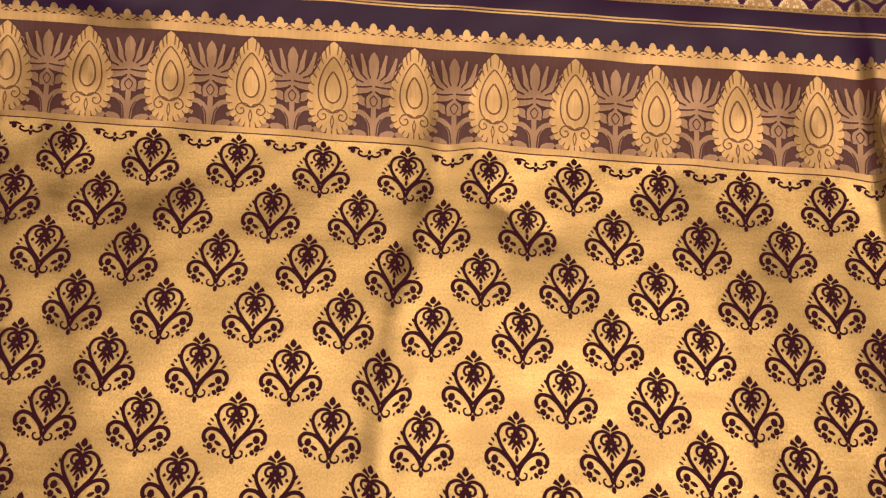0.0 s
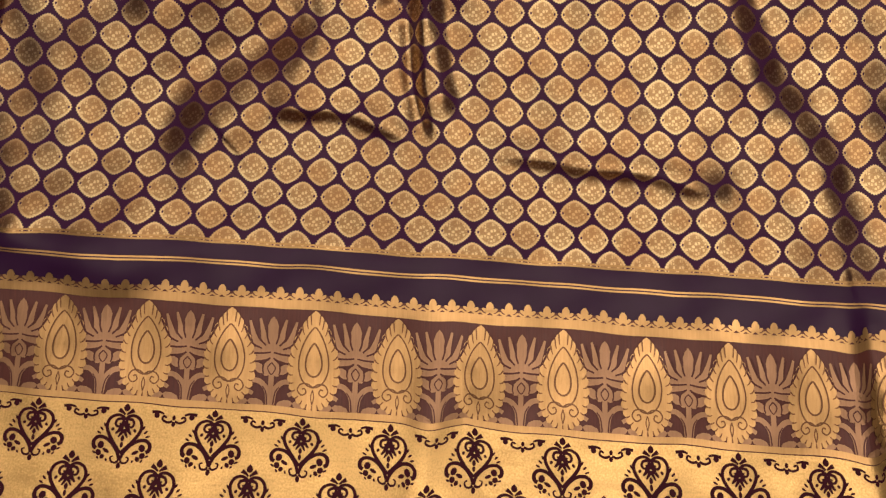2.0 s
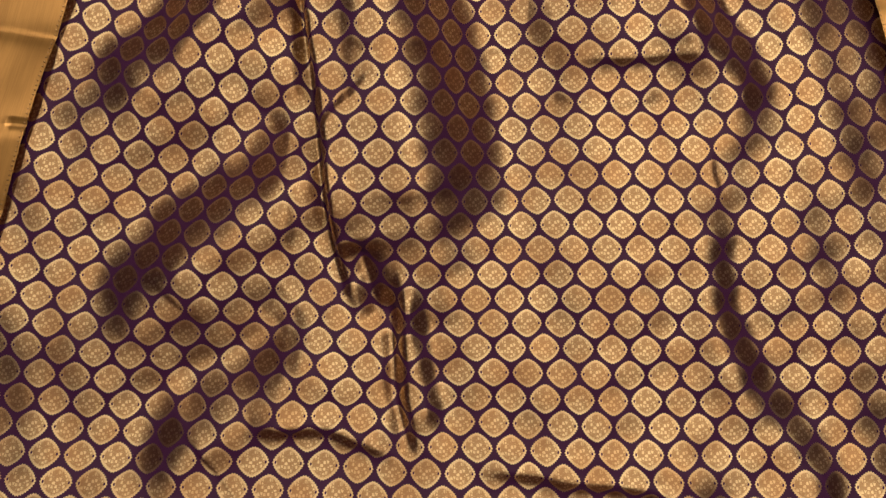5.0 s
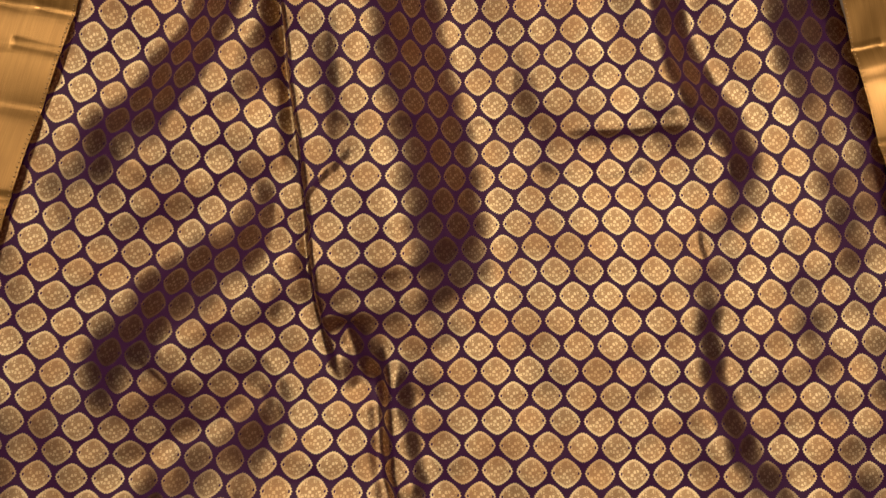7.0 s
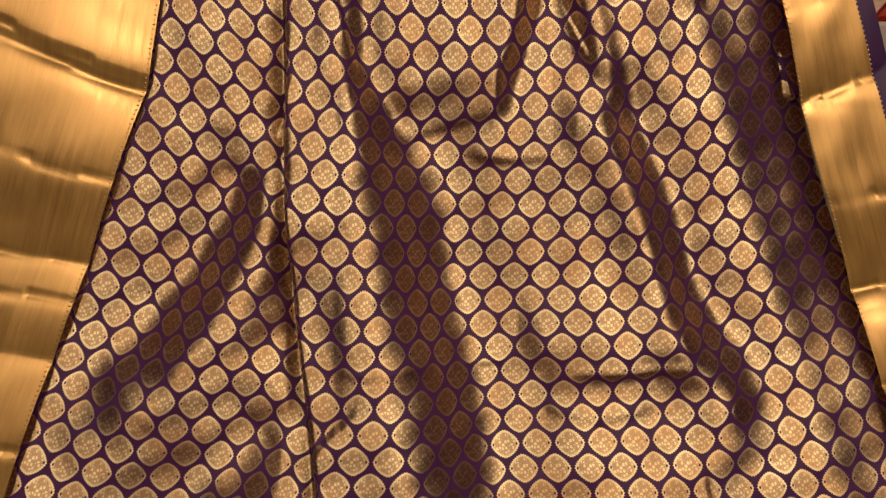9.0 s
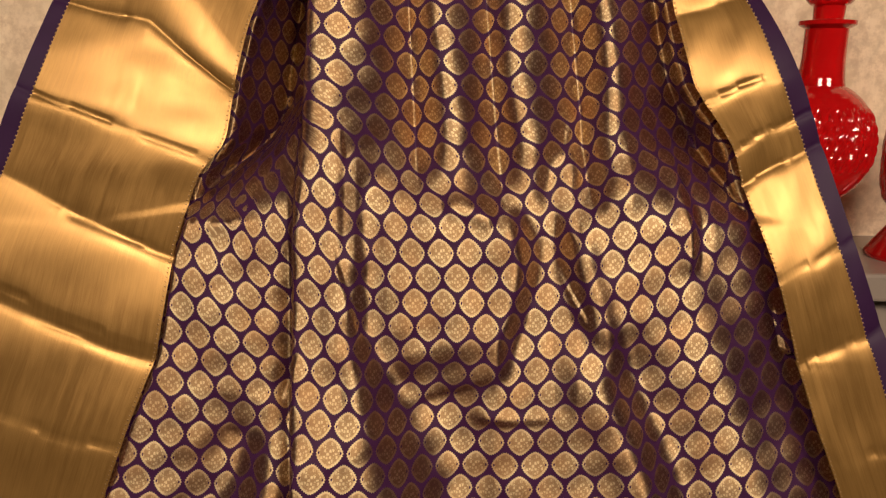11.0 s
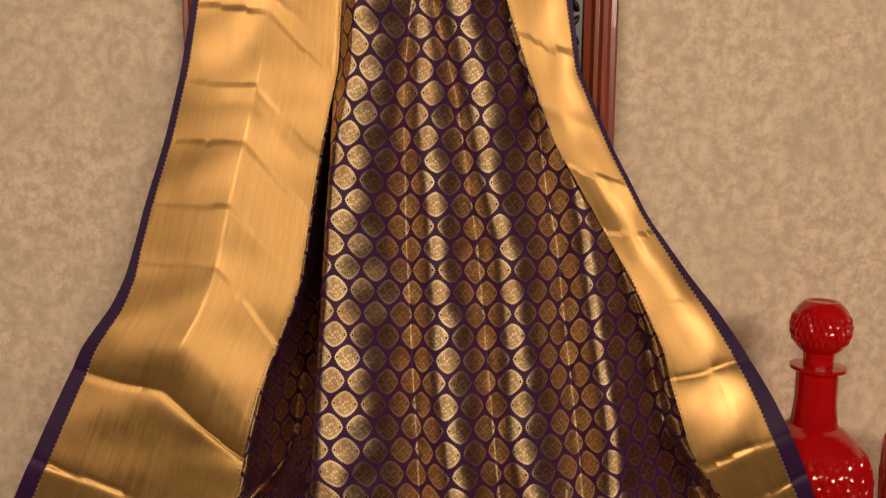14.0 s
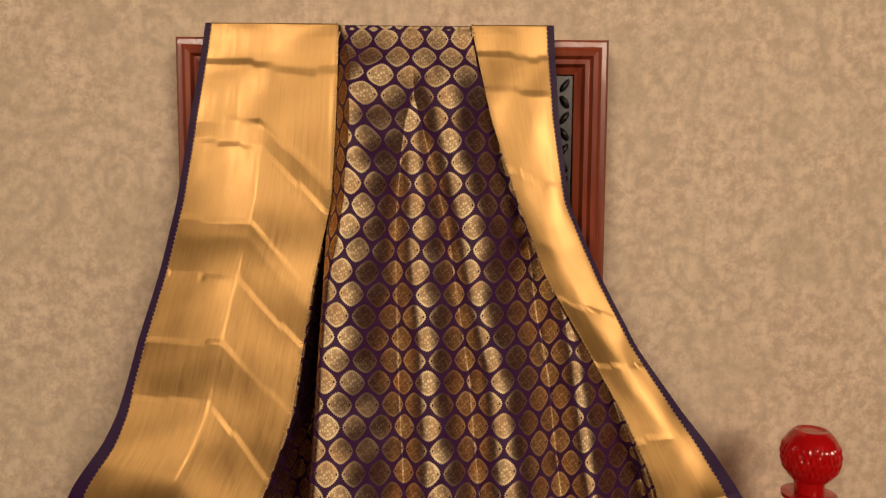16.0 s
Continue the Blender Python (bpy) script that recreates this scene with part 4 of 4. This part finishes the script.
def ribbon(name, l0, l1, material, parent, lift, label=""):
    us = np.linspace(-0.445, 0.50, 300)
    v = np.concatenate((on_cloth(us, us * 0 + l0, lift), on_cloth(us, us * 0 + l1, lift)))
    n = len(us)
    return mesh_part(name, v.tolist(), [(i, i + n, i + n + 1, i + 1) for i in range(n - 1)], material, parent, label,
                     np.concatenate((np.stack((us, us * 0 + l0), -1), np.stack((us, us * 0 + l1), -1))))


for at in (L_END - 0.0012, L_END + 0.0012, L_LINE - 0.0014, L_LINE + 0.0014):
    ribbon("gold_line", at - 0.0008, at + 0.0008, M_MOTIF, plain_band, 0.0007, "thin woven gold line")
ribbon("gold_rib", L_CROWN + 0.0045, L_CROWN + 0.0135, M_MOTIF, pallu_band, 0.0007, "ribbed gold band")
ribbon("gold_rib", L_FIELD - 0.0055, L_FIELD + 0.0005, M_MOTIF, pallu_band, 0.0008, "ribbed gold band")
crown = Drawing()
for i in range(-27, 30):
    cx = i * 0.0172
    crown.blob(cx, 0.0048, 0.0036, 0.0042, n=10, point=0.3)
    crown.blob(cx - 0.0042, 0.0018, 0.0018, 0.0034, 0.95, n=8)
    crown.blob(cx + 0.0042, 0.0018, 0.0018, 0.0034, -0.95, n=8)
    crown.stroke(((cx - 0.0086, 0.0006), (cx - 0.0043, -0.0020), (cx, 0.0006), (cx + 0.0043, -0.0020), (cx + 0.0086, 0.0006)), 0.0018)
tagged(lay("crown_edging", crown, 0.0, L_CROWN + 0.002, 1.0, M_MOTIF, pallu_band, 0.0007, "row of small gold buds"), kind="stuff")


# ---- red glass on the ledge ----
def lathe(profile, cut=None, seg=144):
    """A turned body; cut(z) gives the depth of the cut facets."""
    zs, rs = [p[1] for p in profile], [p[0] for p in profile]
    verts, faces = [], []
    fine = []
    for (r0, z0), (r1, z1) in zip(profile, profile[1:]):
        k = max(1, int(math.hypot(r1 - r0, z1 - z0) / 0.0022))
        fine += [(r0 + (r1 - r0) * i / k, z0 + (z1 - z0) * i / k) for i in range(k)]
    fine.append(profile[-1])
    for r, z in fine:
        depth, count, twist = cut(z) if cut else (0, 1, 0)
        for s in range(seg):
            t = 2 * math.pi * s / seg
            q = 0.0
            if depth:
                q = depth * (abs(math.sin(count * t / 2 + z * twist)) + abs(math.sin(count * t / 2 - z * twist)) - 1.2)
            verts.append((0.9 * (r + q) * math.cos(t), 0.9 * (r + q) * math.sin(t), z))
    for i in range(len(fine) - 1):
        for s in range(seg):
            s2 = (s + 1) % seg
            faces.append((i * seg + s, i * seg + s2, (i + 1) * seg + s2, (i + 1) * seg + s))
    faces += [tuple(reversed(range(seg))), tuple(range((len(fine) - 1) * seg, len(fine) * seg))]
    return verts, faces


def arc_pts(r, zc, a0, a1, n):
    return [(r * math.cos(math.radians(a0 + (a1 - a0) * i / n)), zc + r * math.sin(math.radians(a0 + (a1 - a0) * i / n))) for i in range(n + 1)]


def decanter(x, y, z):
    ob = tagged(new("decanter"), "red cut-glass decanter with round stopper on the grey ledge", "decanter")
    ob.location = (x, y, z)
    body = [(0.050, 0.0), (0.052, 0.004), (0.040, 0.010), (0.022, 0.030), (0.018, 0.046)] + arc_pts(0.067, 0.126, -72, 66, 22) + [(0.0255, 0.195), (0.0235, 0.215), (0.0235, 0.245), (0.031, 0.249), (0.031, 0.253), (0.020, 0.254)]
    v, f = lathe(body, lambda q: (0.0021, 36, 130.0) if 0.100 < q < 0.165 else (0, 1, 0))
    mesh_part("bottle", v, f, M_GLASS, ob, smooth=False)
    stop = [(0.0165, 0.2545), (0.0175, 0.268)] + arc_pts(0.0335, 0.2955, -50, 56, 14) + [(0.0175, 0.3235), (0.012, 0.3215), (0.0, 0.321)]
    v, f = lathe(stop, lambda q: (0.0013, 30, 190.0) if 0.280 < q < 0.310 else (0, 1, 0))
    mesh_part("stopper", v, f, M_GLASS, ob, smooth=False)
    return ob


def goblet(x, y, z):
    ob = tagged(new("goblet"), "dark red glass goblet beside the decanter on the ledge", "goblet")
    ob.location = (x, y, z)
    cup = [(0.020, 0.050), (0.034, 0.054), (0.044, 0.066), (0.049, 0.090), (0.050, 0.120), (0.049, 0.160), (0.047, 0.165), (0.045, 0.160), (0.046, 0.100), (0.040, 0.070), (0.0, 0.062)]
    v, f = lathe(cup, lambda q: (0.0008, 24, 60.0) if 0.075 < q < 0.13 else (0, 1, 0))
    mesh_part("bowl", v, f, M_GLASS, ob)
    v, f = lathe([(0.055, 0.0), (0.056, 0.004), (0.046, 0.018), (0.030, 0.040), (0.022, 0.0495), (0.0, 0.0496)])
    mesh_part("foot", v, f, M_GLASS, ob)
    return ob


decanter(0.4225, 1.148, CONSOLE_Z)
goblet(0.553, 1.150, CONSOLE_Z)
